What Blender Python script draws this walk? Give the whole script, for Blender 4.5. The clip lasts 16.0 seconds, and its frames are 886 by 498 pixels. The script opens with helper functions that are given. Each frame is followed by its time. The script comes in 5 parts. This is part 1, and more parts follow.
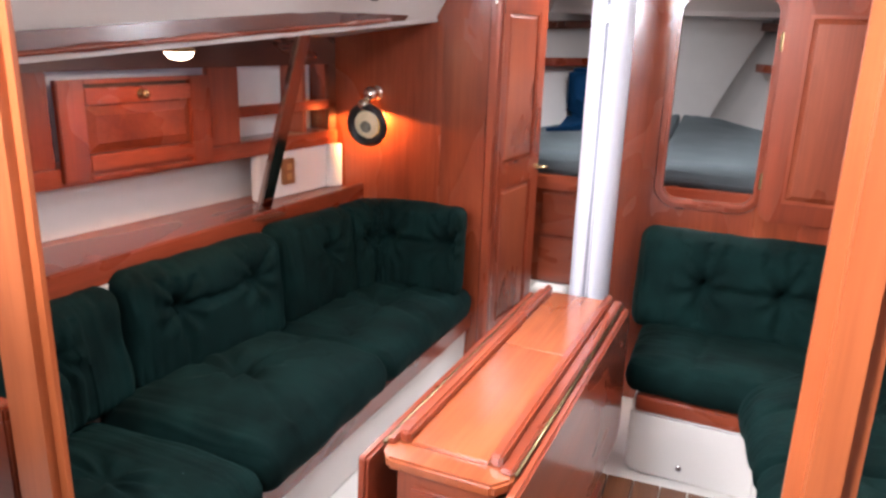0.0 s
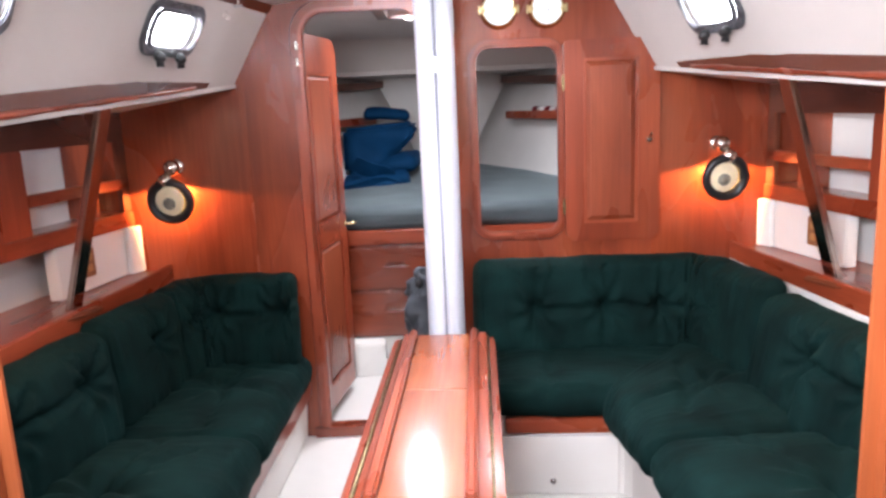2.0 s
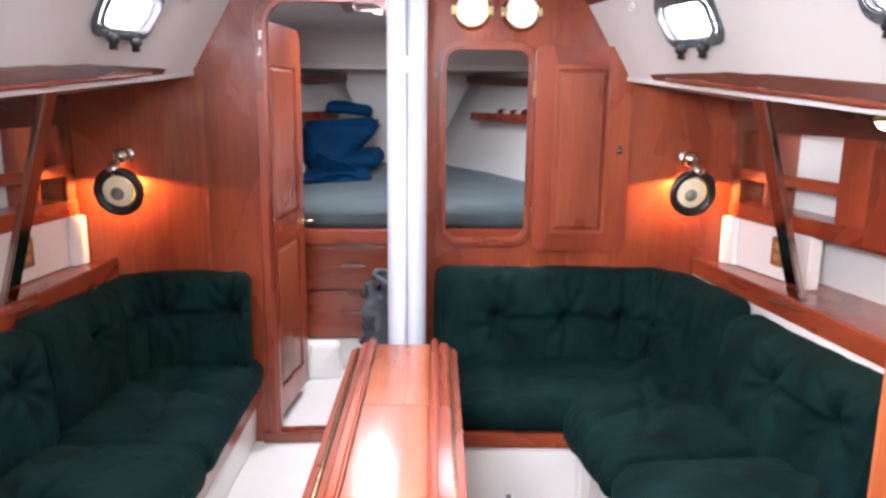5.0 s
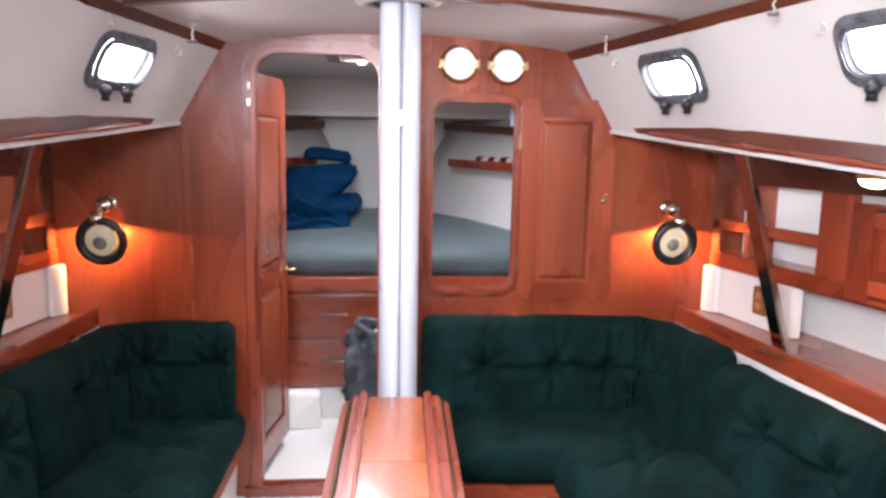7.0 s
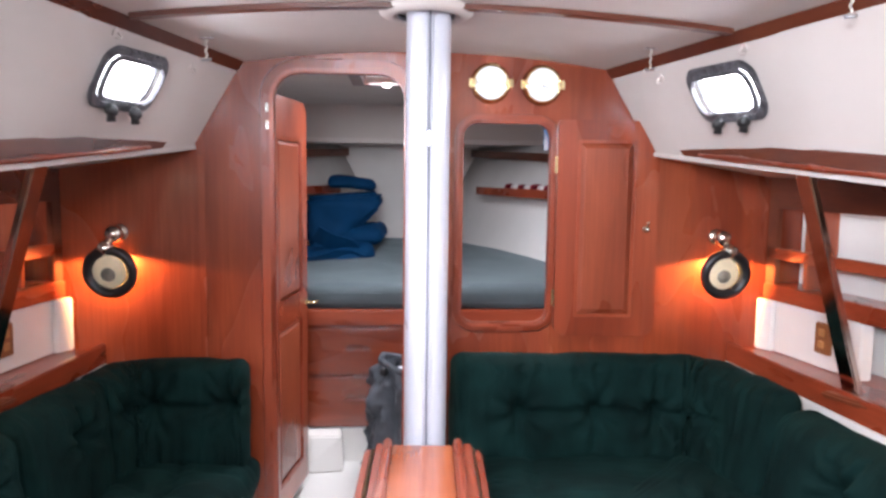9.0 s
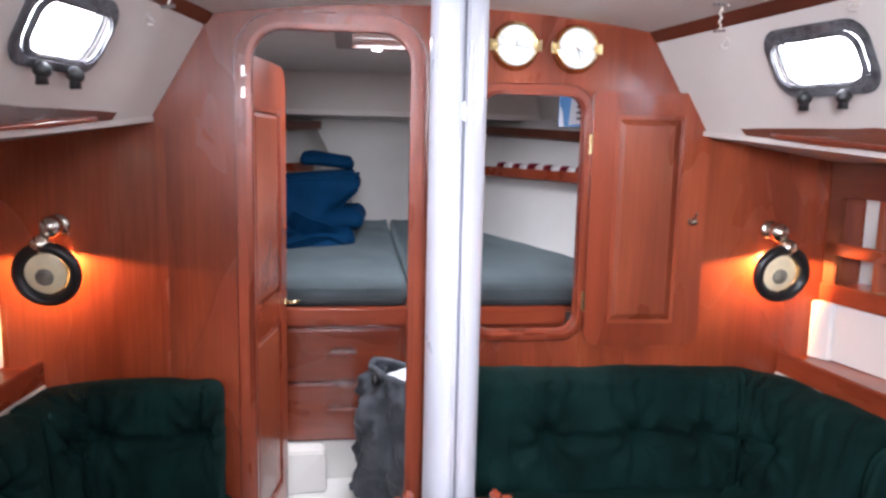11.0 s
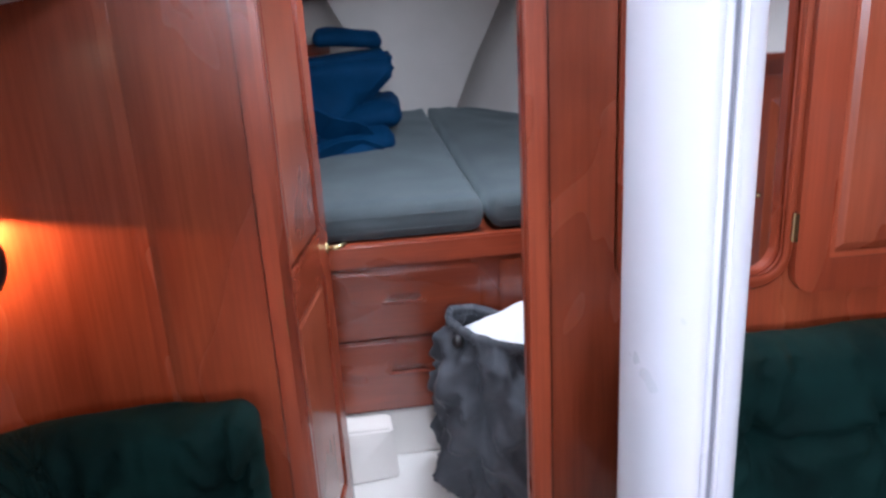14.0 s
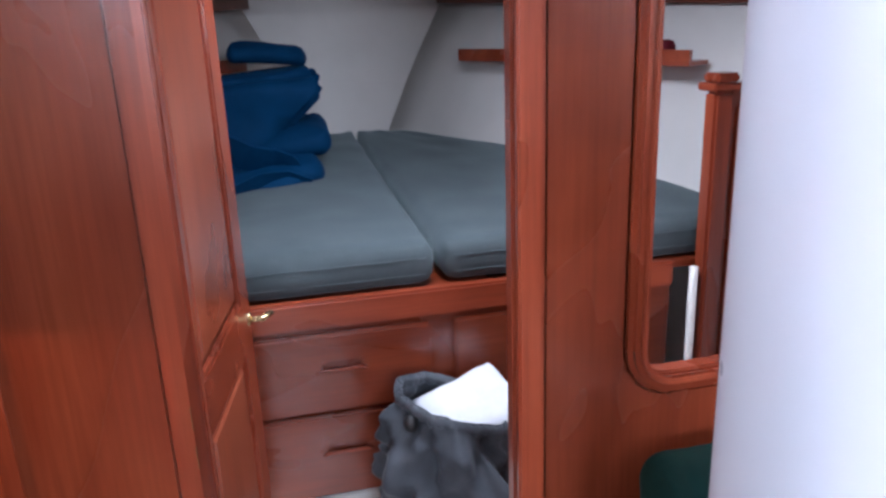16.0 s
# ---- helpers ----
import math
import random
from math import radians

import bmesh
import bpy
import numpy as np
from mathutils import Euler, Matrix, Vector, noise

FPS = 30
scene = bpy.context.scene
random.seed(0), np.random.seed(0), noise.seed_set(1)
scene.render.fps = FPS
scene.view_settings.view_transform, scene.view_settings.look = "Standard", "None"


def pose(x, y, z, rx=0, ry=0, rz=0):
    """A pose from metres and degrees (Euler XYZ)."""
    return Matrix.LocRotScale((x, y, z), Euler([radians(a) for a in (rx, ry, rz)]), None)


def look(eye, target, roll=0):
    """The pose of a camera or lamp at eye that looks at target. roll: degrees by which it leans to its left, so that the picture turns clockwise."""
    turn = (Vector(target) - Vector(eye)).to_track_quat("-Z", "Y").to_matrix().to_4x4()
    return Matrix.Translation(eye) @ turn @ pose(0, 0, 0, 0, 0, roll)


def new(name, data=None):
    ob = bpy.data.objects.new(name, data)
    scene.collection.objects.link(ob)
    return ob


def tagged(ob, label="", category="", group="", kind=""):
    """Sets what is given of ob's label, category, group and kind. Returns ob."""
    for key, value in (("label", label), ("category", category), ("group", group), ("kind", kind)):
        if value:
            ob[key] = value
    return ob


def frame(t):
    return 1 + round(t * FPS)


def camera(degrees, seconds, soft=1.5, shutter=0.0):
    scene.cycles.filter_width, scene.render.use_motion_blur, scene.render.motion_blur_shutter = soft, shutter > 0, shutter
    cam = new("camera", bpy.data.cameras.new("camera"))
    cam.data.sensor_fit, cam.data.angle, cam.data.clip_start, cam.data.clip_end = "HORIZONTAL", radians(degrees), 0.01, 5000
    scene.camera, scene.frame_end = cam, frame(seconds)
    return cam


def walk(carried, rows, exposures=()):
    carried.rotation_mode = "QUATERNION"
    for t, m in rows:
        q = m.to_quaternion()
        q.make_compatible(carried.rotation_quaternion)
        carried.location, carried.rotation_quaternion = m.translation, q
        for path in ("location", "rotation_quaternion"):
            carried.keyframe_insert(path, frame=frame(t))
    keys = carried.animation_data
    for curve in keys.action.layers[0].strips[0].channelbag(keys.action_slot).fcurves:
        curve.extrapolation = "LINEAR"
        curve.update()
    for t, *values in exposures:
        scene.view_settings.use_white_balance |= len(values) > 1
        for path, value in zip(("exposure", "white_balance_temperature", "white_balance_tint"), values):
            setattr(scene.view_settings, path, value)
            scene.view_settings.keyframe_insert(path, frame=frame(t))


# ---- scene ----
cam = camera(62.0, 16.0, soft=2.8)
PATH = [
    (0, look((0.3481, -2.8434, 1.4161), (-0.3419, -1.0528, 0.8527), 1.82)),
    (0.5, look((0.2920, -2.9036, 1.4577), (-0.1811, -1.0356, 0.9222), 1.08)),
    (1, look((0.1909, -2.8932, 1.4049), (-0.0666, -0.9648, 0.9411), -0.30)),
    (1.5, look((0.0775, -2.9045, 1.3885), (-0.0401, -0.9387, 1.0393), -0.50)),
    (2, look((-0.0067, -2.9234, 1.3687), (-0.0210, -0.9619, 0.9783), -2.54)),
    (2.5, look((0.0250, -2.9008, 1.3553), (-0.0222, -0.9512, 0.9113), -2.57)),
    (3, look((0.0381, -2.8638, 1.3629), (-0.0601, -0.9194, 0.9054), 0.22)),
    (3.5, look((0.0069, -2.8487, 1.3493), (-0.0738, -0.9002, 0.9055), -0.10)),
    (4, look((0.0220, -2.8195, 1.3587), (-0.0344, -0.8693, 0.9185), 1.35)),
    (4.2, look((0.0148, -2.8232, 1.3690), (0.0106, -0.8696, 0.9408), 0.88)),
    (6.3, look((-0.0945, -2.8376, 1.3941), (0.0655, -0.8772, 1.0316), 0.82)),
    (6.5, look((-0.0564, -2.8297, 1.3842), (0.0799, -0.8617, 1.0554), 0.96)),
    (7, look((-0.1171, -2.8272, 1.4196), (0.0851, -0.8592, 1.1261), 1.01)),
    (7.5, look((-0.1129, -2.8076, 1.3899), (0.0897, -0.8379, 1.1090), 0.37)),
    (8, look((-0.1093, -2.7637, 1.3955), (0.0921, -0.7917, 1.1298), 0.57)),
    (8.5, look((-0.1195, -2.7069, 1.4023), (0.0358, -0.7252, 1.1809), 0.84)),
    (9, look((-0.1154, -2.6289, 1.3958), (0.0186, -0.6448, 1.1830), 0.75)),
    (9.2, look((-0.1166, -2.5804, 1.3778), (-0.0136, -0.5933, 1.1751), 0.63)),
    (11.3, look((-0.2793, -2.1355, 1.4154), (0.0133, -0.1852, 1.0831), 0.56)),
    (11.5, look((-0.2891, -2.1073, 1.4000), (0.0106, -0.1644, 1.0319), -0.15)),
    (12, look((-0.3082, -1.9834, 1.3755), (-0.0752, -0.0331, 0.9990), -1.10)),
    (12.5, look((-0.2819, -1.7813, 1.3713), (-0.1162, 0.1652, 0.9425), -1.04)),
    (13, look((-0.2947, -1.5891, 1.3765), (-0.1881, 0.3546, 0.9175), -1.95)),
    (13.5, look((-0.3302, -1.4555, 1.3699), (-0.2077, 0.4666, 0.8311), -3.74)),
    (14, look((-0.3922, -1.3304, 1.3806), (-0.1783, 0.5643, 0.7772), -3.28)),
    (14.5, look((-0.3931, -1.2494, 1.3889), (-0.1014, 0.6361, 0.7890), -1.93)),
    (15, look((-0.3814, -1.1185, 1.3817), (-0.0469, 0.7612, 0.7862), -3.11)),
    (15.5, look((-0.3908, -1.0049, 1.3859), (0.0044, 0.8573, 0.7724), -1.98)),
    (16, look((-0.4083, -0.9627, 1.3922), (0.0225, 0.9016, 0.8101), -2.13)),
]
walk(cam, PATH, [(0.0, 0.80, 6750, 18), (3.5, 0.78, 6400, 17), (9.0, 0.66, 6400, 17), (12.5, 0.48, 6100, 16), (16.0, 0.33, 5800, 16)])

# ---- light ----
world = bpy.data.worlds.new("world")
scene.world = world
world.use_nodes = True
wn = world.node_tree.nodes
sky = wn.new("ShaderNodeTexSky")
sky.sky_type, sky.sun_disc = "NISHITA", False
sky.sun_elevation, sky.sun_rotation = radians(50), radians(200)
world.node_tree.links.new(sky.outputs[0], wn["Background"].inputs[0])
wn["Background"].inputs[1].default_value = 0.15


def sun_lamp():
    d = bpy.data.lights.new("sun", "SUN")
    d.energy, d.angle, d.color = 1.5, radians(10), (1, 0.96, 0.9)
    ob = new("sun", d)
    ob.matrix_world = look((-2, -4, 6), (0, -0.8, 0))


sun_lamp()


def area(name, m, sx, sy, watts, color=(1, 1, 1)):
    d = bpy.data.lights.new(name, "AREA")
    d.shape, d.size, d.size_y, d.energy, d.color = "RECTANGLE", sx, sy, watts, color
    ob = new(name, d)
    ob.matrix_world = m
    return ob


def spot(name, eye, target, watts, color, deg=100, blend=0.6, radius=0.02):
    d = bpy.data.lights.new(name, "SPOT")
    d.energy, d.color, d.spot_size, d.spot_blend, d.shadow_soft_size = watts, color, radians(deg), blend, radius
    ob = new(name, d)
    ob.matrix_world = look(eye, target)
    return ob


DAY = (0.88, 0.94, 1.0)
# daylight through the companionway and the hatch over the forward berth
area("companionway_daylight", look((-0.40, -3.0, 1.82), (0.75, -0.2, 1.10)), 0.65, 0.55, 30, DAY).data.spread = radians(95)
# added overhead fill under the closed saloon ceiling, for an unseen hatch
area("saloon_overhead_fill", look((0.0, -1.55, 1.838), (0.0, -1.55, 0.0)), 0.46, 0.46, 9, DAY).data.spread = radians(130)
area("fore_hatch_daylight", look((-0.01, 0.59, 1.792), (-0.01, 0.59, 0.0)), 0.44, 0.42, 16, DAY)
WARM = (1.0, 0.50, 0.16)

# ---- materials ----
def nodes_of(name):
    m = bpy.data.materials.new(name)
    m.use_nodes = True
    return m, m.node_tree, m.node_tree.nodes["Principled BSDF"]


def ramp(nt, fac, stops):
    r = nt.nodes.new("ShaderNodeValToRGB")
    els = r.color_ramp.elements
    while len(els) < len(stops):
        els.new(0.5)
    for e, (p, c) in zip(els, stops):
        e.position, e.color = p, (*c, 1)
    nt.links.new(fac, r.inputs[0])
    return r.outputs[0]


def coords(nt, scale, offset=True):
    tc = nt.nodes.new("ShaderNodeTexCoord")
    mp = nt.nodes.new("ShaderNodeMapping")
    mp.inputs["Scale"].default_value = scale
    nt.links.new(tc.outputs["Object"], mp.inputs[0])
    if offset:
        oi = nt.nodes.new("ShaderNodeObjectInfo")
        mul = nt.nodes.new("ShaderNodeVectorMath")
        mul.operation = "SCALE"
        mul.inputs[0].default_value = (37, 51, 23)
        nt.links.new(oi.outputs["Random"], mul.inputs["Scale"])
        nt.links.new(mul.outputs[0], mp.inputs["Location"])
    return mp.outputs[0]


def noise_tex(nt, vec, scale, detail=4, rough=0.6, distort=0.0):
    n = nt.nodes.new("ShaderNodeTexNoise")
    n.inputs["Scale"].default_value, n.inputs["Detail"].default_value = scale, detail
    n.inputs["Roughness"].default_value, n.inputs["Distortion"].default_value = rough, distort
    nt.links.new(vec, n.inputs["Vector"])
    return n.outputs["Fac"]


def mixc(nt, fac, a, b, mode="MIX"):
    m = nt.nodes.new("ShaderNodeMix")
    m.data_type, m.blend_type = "RGBA", mode
    for s, v in ((m.inputs[0], fac), (m.inputs[6], a), (m.inputs[7], b)):
        if isinstance(v, (int, float)):
            s.default_value = v
        elif isinstance(v, tuple):
            s.default_value = (*v, 1)
        else:
            nt.links.new(v, s)
    return m.outputs[2]


def bump(nt, h, strength, dist, b):
    n = nt.nodes.new("ShaderNodeBump")
    n.inputs["Strength"].default_value, n.inputs["Distance"].default_value = strength, dist
    nt.links.new(h, n.inputs["Height"])
    nt.links.new(n.outputs[0], b.inputs["Normal"])


def wood(name, axis, dark, mid, light, rough=0.28, coat=0.5):
    """Varnished wood with its grain along an axis."""
    m, nt, b = nodes_of(name)
    st = {"x": (0.8, 5, 5), "y": (5, 0.8, 5), "z": (5, 5, 0.8)}[axis]
    fine = {"x": (4, 120, 120), "y": (120, 4, 120), "z": (120, 120, 4)}[axis]
    wide = noise_tex(nt, coords(nt, st), 1.0, 5, 0.55, 0.8)
    grain = noise_tex(nt, coords(nt, fine), 1.0, 3, 0.6)
    big = noise_tex(nt, coords(nt, {"x": (1.2, 3, 3), "y": (3, 1.2, 3), "z": (3, 3, 1.2)}[axis]), 1.0, 3, 0.6, 0.5)
    col = ramp(nt, wide, [(0.28, dark), (0.5, mid), (0.75, light)])
    gr = ramp(nt, grain, [(0.35, (0.80, 0.75, 0.72)), (0.62, (1, 1, 1))])
    col = mixc(nt, 0.75, col, gr, "MULTIPLY")
    bg = ramp(nt, big, [(0.30, (0.56, 0.49, 0.46)), (0.62, (1.0, 1.0, 1.0))])
    col = mixc(nt, 0.8, col, bg, "MULTIPLY")
    nt.links.new(col, b.inputs["Base Color"])
    rr = ramp(nt, big, [(0.3, (rough * 0.85,) * 3), (0.75, (rough * 1.25,) * 3)])
    nt.links.new(rr, b.inputs["Roughness"])
    b.inputs["Coat Weight"].default_value, b.inputs["Coat Roughness"].default_value = coat, 0.14
    bump(nt, grain, 0.08, 0.002, b)
    return m


def plain(name, color, rough, metal=0.0, var=0.06, scale=6.0, bumps=0.0, bscale=200.0, coat=0.0):
    """Paint, plastic, moulded liner or metal with faint unevenness."""
    m, nt, b = nodes_of(name)
    n = noise_tex(nt, coords(nt, (1, 1, 1)), scale, 5)
    lo = tuple(c * (1 - 2 * var) for c in color)
    col = ramp(nt, n, [(0.3, lo), (0.65, color)])
    nt.links.new(col, b.inputs["Base Color"])
    nt.links.new(ramp(nt, n, [(0.3, (min(1, rough * 1.3),) * 3), (0.7, (rough * 0.85,) * 3)]), b.inputs["Roughness"])
    b.inputs["Metallic"].default_value = metal
    b.inputs["Coat Weight"].default_value = coat
    if bumps:
        bump(nt, noise_tex(nt, coords(nt, (1, 1, 1)), bscale, 2), bumps, 0.002, b)
    return m


def cloth(name, color, light, weave=700.0, sheen=0.4, rough=0.9):
    """Upholstery with pile, faint patches and weave."""
    m, nt, b = nodes_of(name)
    patch = noise_tex(nt, coords(nt, (1, 1, 1)), 7.0, 4, 0.6)
    fine = noise_tex(nt, coords(nt, (1, 1, 1)), weave, 2)
    col = ramp(nt, patch, [(0.3, color), (0.72, light)])
    col = mixc(nt, 0.55, col, ramp(nt, fine, [(0.3, (0.55, 0.55, 0.55)), (0.7, (1, 1, 1))]), "MULTIPLY")
    nt.links.new(col, b.inputs["Base Color"])
    b.inputs["Roughness"].default_value = rough
    b.inputs["Specular IOR Level"].default_value = 0.08
    b.inputs["Sheen Weight"].default_value, b.inputs["Sheen Roughness"].default_value = sheen, 0.4
    b.inputs["Sheen Tint"].default_value = (*[min(1, c / max(light)) for c in light], 1)
    bump(nt, fine, 0.35, 0.001, b)
    return m


D1, D2, D3 = (0.185, 0.031, 0.013), (0.285, 0.051, 0.020), (0.40, 0.082, 0.032)
WX = wood("cherry_cross", "x", D1, D2, D3)
WY = wood("cherry_fore_aft", "y", D1, D2, D3)
WZ = wood("cherry_upright", "z", D1, D2, D3)
PX = wood("panel_cross", "x", (0.15, 0.026, 0.010), (0.215, 0.040, 0.015), (0.29, 0.061, 0.022))
PZ = wood("panel_upright", "z", (0.20, 0.038, 0.016), (0.29, 0.062, 0.026), (0.38, 0.092, 0.040))
BZ = wood("bulkhead_veneer", "z", (0.155, 0.028, 0.012), (0.255, 0.048, 0.019), (0.36, 0.080, 0.031), 0.26, 0.5)
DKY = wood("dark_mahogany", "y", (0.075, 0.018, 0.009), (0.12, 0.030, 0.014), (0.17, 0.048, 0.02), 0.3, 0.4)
DKX = wood("dark_mahogany_cross", "x", (0.075, 0.018, 0.009), (0.12, 0.030, 0.014), (0.17, 0.048, 0.02), 0.3, 0.4)
POST = wood("post_cherry", "z", (0.33, 0.076, 0.023), (0.41, 0.104, 0.034), (0.50, 0.142, 0.05), 0.3, 0.4)
TBL = wood("table_cherry", "y", (0.30, 0.066, 0.022), (0.38, 0.092, 0.032), (0.47, 0.13, 0.046), 0.22, 0.8)
TIEBAR = plain("polished_tie_bar", (0.55, 0.47, 0.42), 0.12, metal=1.0, var=0.05, scale=9)
TAN = plain("tan_socket", (0.42, 0.20, 0.075), 0.4)
SOLE = wood("teak_sole", "y", (0.10, 0.035, 0.014), (0.17, 0.062, 0.024), (0.24, 0.095, 0.04), 0.4, 0.2)
LINER = plain("headliner_vinyl", (0.575, 0.522, 0.488), 0.55, var=0.03, scale=2.5, bumps=0.12, bscale=320)
GEL = plain("gelcoat", (0.74, 0.715, 0.68), 0.32, var=0.03, scale=3.0, bumps=0.03, bscale=40)
GELW = plain("hull_liner", (0.68, 0.655, 0.63), 0.5, var=0.04, scale=3.0, bumps=0.10, bscale=250)
MASTW = plain("mast_paint", (0.45, 0.46, 0.51), 0.30, var=0.01, scale=4.0, coat=0.25)
GREEN = cloth("green_ultrasuede", (0.0010, 0.0062, 0.0058), (0.0038, 0.0205, 0.0188), 900, 0.012)
GREY = cloth("grey_mattress", (0.065, 0.082, 0.088), (0.088, 0.108, 0.114), 500, 0.25)
BLUE = cloth("blue_canvas", (0.0015, 0.028, 0.080), (0.0025, 0.042, 0.115), 600, 0.06, 0.75)
BAG = cloth("grey_nylon_bag", (0.050, 0.056, 0.065), (0.105, 0.115, 0.13), 800, 0.12, 0.38)
OLIVE = cloth("olive_lining", (0.02, 0.045, 0.02), (0.03, 0.07, 0.03), 800, 0.2, 0.7)
WHITEC = cloth("white_sheet", (0.72, 0.74, 0.80), (0.85, 0.86, 0.90), 500, 0.1, 0.8)
MAROON = cloth("maroon_cloth", (0.075, 0.006, 0.012), (0.12, 0.012, 0.02), 600, 0.2)
STRIPE = cloth("pale_stripe", (0.55, 0.50, 0.50), (0.66, 0.62, 0.6), 600, 0.1)
BLACK = plain("black_plastic", (0.012, 0.012, 0.013), 0.35, var=0.2)
GASKET = plain("port_frame", (0.15, 0.15, 0.165), 0.28, metal=0.0, var=0.46, scale=30)
BRASS = plain("brass", (0.72, 0.56, 0.30), 0.22, metal=1.0, var=0.1)
NICKEL = plain("nickel", (0.72, 0.68, 0.60), 0.18, metal=1.0, var=0.08)
STEEL = plain("steel", (0.62, 0.62, 0.64), 0.25, metal=1.0, var=0.1)
DIAL = plain("dial_face", (0.52, 0.54, 0.57), 0.35, var=0.03)
INK = plain("dial_ink", (0.05, 0.05, 0.06), 0.5)
CREAM = plain("lamp_lens", (0.85, 0.72, 0.48), 0.3, var=0.08, scale=25)
OUTLET = plain("outlet_brown", (0.23, 0.085, 0.03), 0.4)
HINGE = plain("aged_brass", (0.30, 0.22, 0.12), 0.4, metal=1.0, var=0.3, scale=60)
SLOTSHADE = plain("slot_shade", (0.05, 0.025, 0.018), 0.7)
ROPE = plain("rope", (0.62, 0.58, 0.52), 0.8)


def glass_mat(name):
    m, nt, b = nodes_of(name)
    b.inputs["Base Color"].default_value = (1, 1, 1, 1)
    b.inputs["Transmission Weight"].default_value, b.inputs["Roughness"].default_value, b.inputs["IOR"].default_value = 1.0, 0.02, 1.45
    return m


def glow(name, color, strength):
    m, nt, b = nodes_of(name)
    b.inputs["Emission Color"].default_value, b.inputs["Emission Strength"].default_value = (*color, 1), strength
    b.inputs["Base Color"].default_value = (*color, 1)
    return m


GLASS = glass_mat("clear_glass")
OUTSIDE = glow("bright_overcast_outside", (0.92, 0.97, 1.0), 5.0)
LAMPGLOW = glow("lit_lamp_lens", (1.0, 0.82, 0.60), 8.0)

# ---- building blocks ----
def link(name, bm, mat, parent=None, label="", origin=None, smooth=False):
    """One mesh object from a bmesh in world metres, kept at origin or at its parent's base."""
    base = Vector(origin) if origin is not None else Vector((0, 0, 0))
    if parent is not None:
        bmesh.ops.transform(bm, matrix=parent.matrix_world.inverted(), verts=bm.verts)
    elif origin is not None:
        bmesh.ops.translate(bm, verts=bm.verts, vec=-base)
    me = bpy.data.meshes.new(name)
    bm.to_mesh(me)
    bm.free()
    if smooth:
        me.polygons.foreach_set("use_smooth", [True] * len(me.polygons))
    for m in (mat if isinstance(mat, (list, tuple)) else [mat]):
        me.materials.append(m)
    ob = new(name, me)
    if parent is not None:
        ob.parent = parent
        ob.matrix_world = parent.matrix_world
    else:
        ob.location = base
    if label:
        ob["label"] = label
    return ob


def part(name, bm, material, parent, label="", smooth=False):
    """A part under a thing, or under a part of it."""
    ob = link(name, bm, material, None, label, smooth=smooth)
    base = BASE[parent.name]
    me = ob.data
    me.transform(Matrix.Translation(-base))
    ob.parent = parent
    BASE[ob.name] = base
    return ob


BASE = {}


def thing(name, base, label, category, group="", kind=""):
    """An Empty at the base of a thing made of parts."""
    ob = new(name)
    ob.empty_display_size = 0.1
    ob.location = base
    BASE[ob.name] = Vector(base)
    return tagged(ob, label, category, group, kind)


def single(name, bm, material, base, label, category, group="", kind="", smooth=False):
    """A thing of one mesh."""
    ob = link(name, bm, material, None, "", base, smooth)
    BASE[ob.name] = Vector(base)
    return tagged(ob, label, category, group, kind)


def soften(bm, w, seg=2):
    if w:
        es = [e for e in bm.edges if len(e.link_faces) == 2 and e.calc_face_angle(0) > 0.5]
        bmesh.ops.bevel(bm, geom=es, offset=w, segments=seg, affect="EDGES", clamp_overlap=True)
    return bm


def box(x0, x1, y0, y1, z0, z1, w=0.003, seg=2):
    bm = bmesh.new()
    bmesh.ops.create_cube(bm, size=1)
    bmesh.ops.transform(bm, matrix=Matrix.Translation(((x0 + x1) / 2, (y0 + y1) / 2, (z0 + z1) / 2)) @ Matrix.Diagonal((abs(x1 - x0), abs(y1 - y0), abs(z1 - z0), 1)), verts=bm.verts)
    return soften(bm, w, seg)


def hexa(c, w=0.003):
    """A solid from eight corners: four below, four above, each counterclockwise from above."""
    bm = bmesh.new()
    v = [bm.verts.new(p) for p in c]
    for f in ((3, 2, 1, 0), (4, 5, 6, 7), (0, 1, 5, 4), (1, 2, 6, 5), (2, 3, 7, 6), (3, 0, 4, 7)):
        bm.faces.new([v[i] for i in f])
    bmesh.ops.recalc_face_normals(bm, faces=bm.faces)
    return soften(bm, w)


def prism(outline, vec, w=0.0, holes=()):
    """A flat outline with holes, given thickness along vec."""
    bm = bmesh.new()
    edges = []
    for loop in (outline, *holes):
        vs = [bm.verts.new(p) for p in loop]
        edges += [bm.edges.new((vs[i], vs[(i + 1) % len(vs)])) for i in range(len(vs))]
    if holes:
        bmesh.ops.triangle_fill(bm, edges=edges, use_beauty=True, use_dissolve=False)
    else:
        bm.faces.new([e.verts[0] for e in edges])
    r = bmesh.ops.extrude_face_region(bm, geom=bm.faces[:])
    bmesh.ops.translate(bm, verts=[g for g in r["geom"] if isinstance(g, bmesh.types.BMVert)], vec=vec)
    bmesh.ops.recalc_face_normals(bm, faces=bm.faces)
    return soften(bm, w)


def rrect(x0, x1, z0, z1, r, y, n=8):
    """A rounded rectangle in the plane of that y. r: one radius, or four: bottom left, bottom right, top right, top left."""
    rs = r if isinstance(r, (tuple, list)) else (r,) * 4
    out = []
    for (cx, cz, a), q in zip((((x0, z0, 180)), (x1, z0, 270), (x1, z1, 0), (x0, z1, 90)), rs):
        ox = cx + q if cx == x0 else cx - q
        oz = cz + q if cz == z0 else cz - q
        for i in range(n + 1):
            t = radians(a + 90 * i / n)
            out.append((ox + q * math.cos(t), y, oz + q * math.sin(t)))
    return out


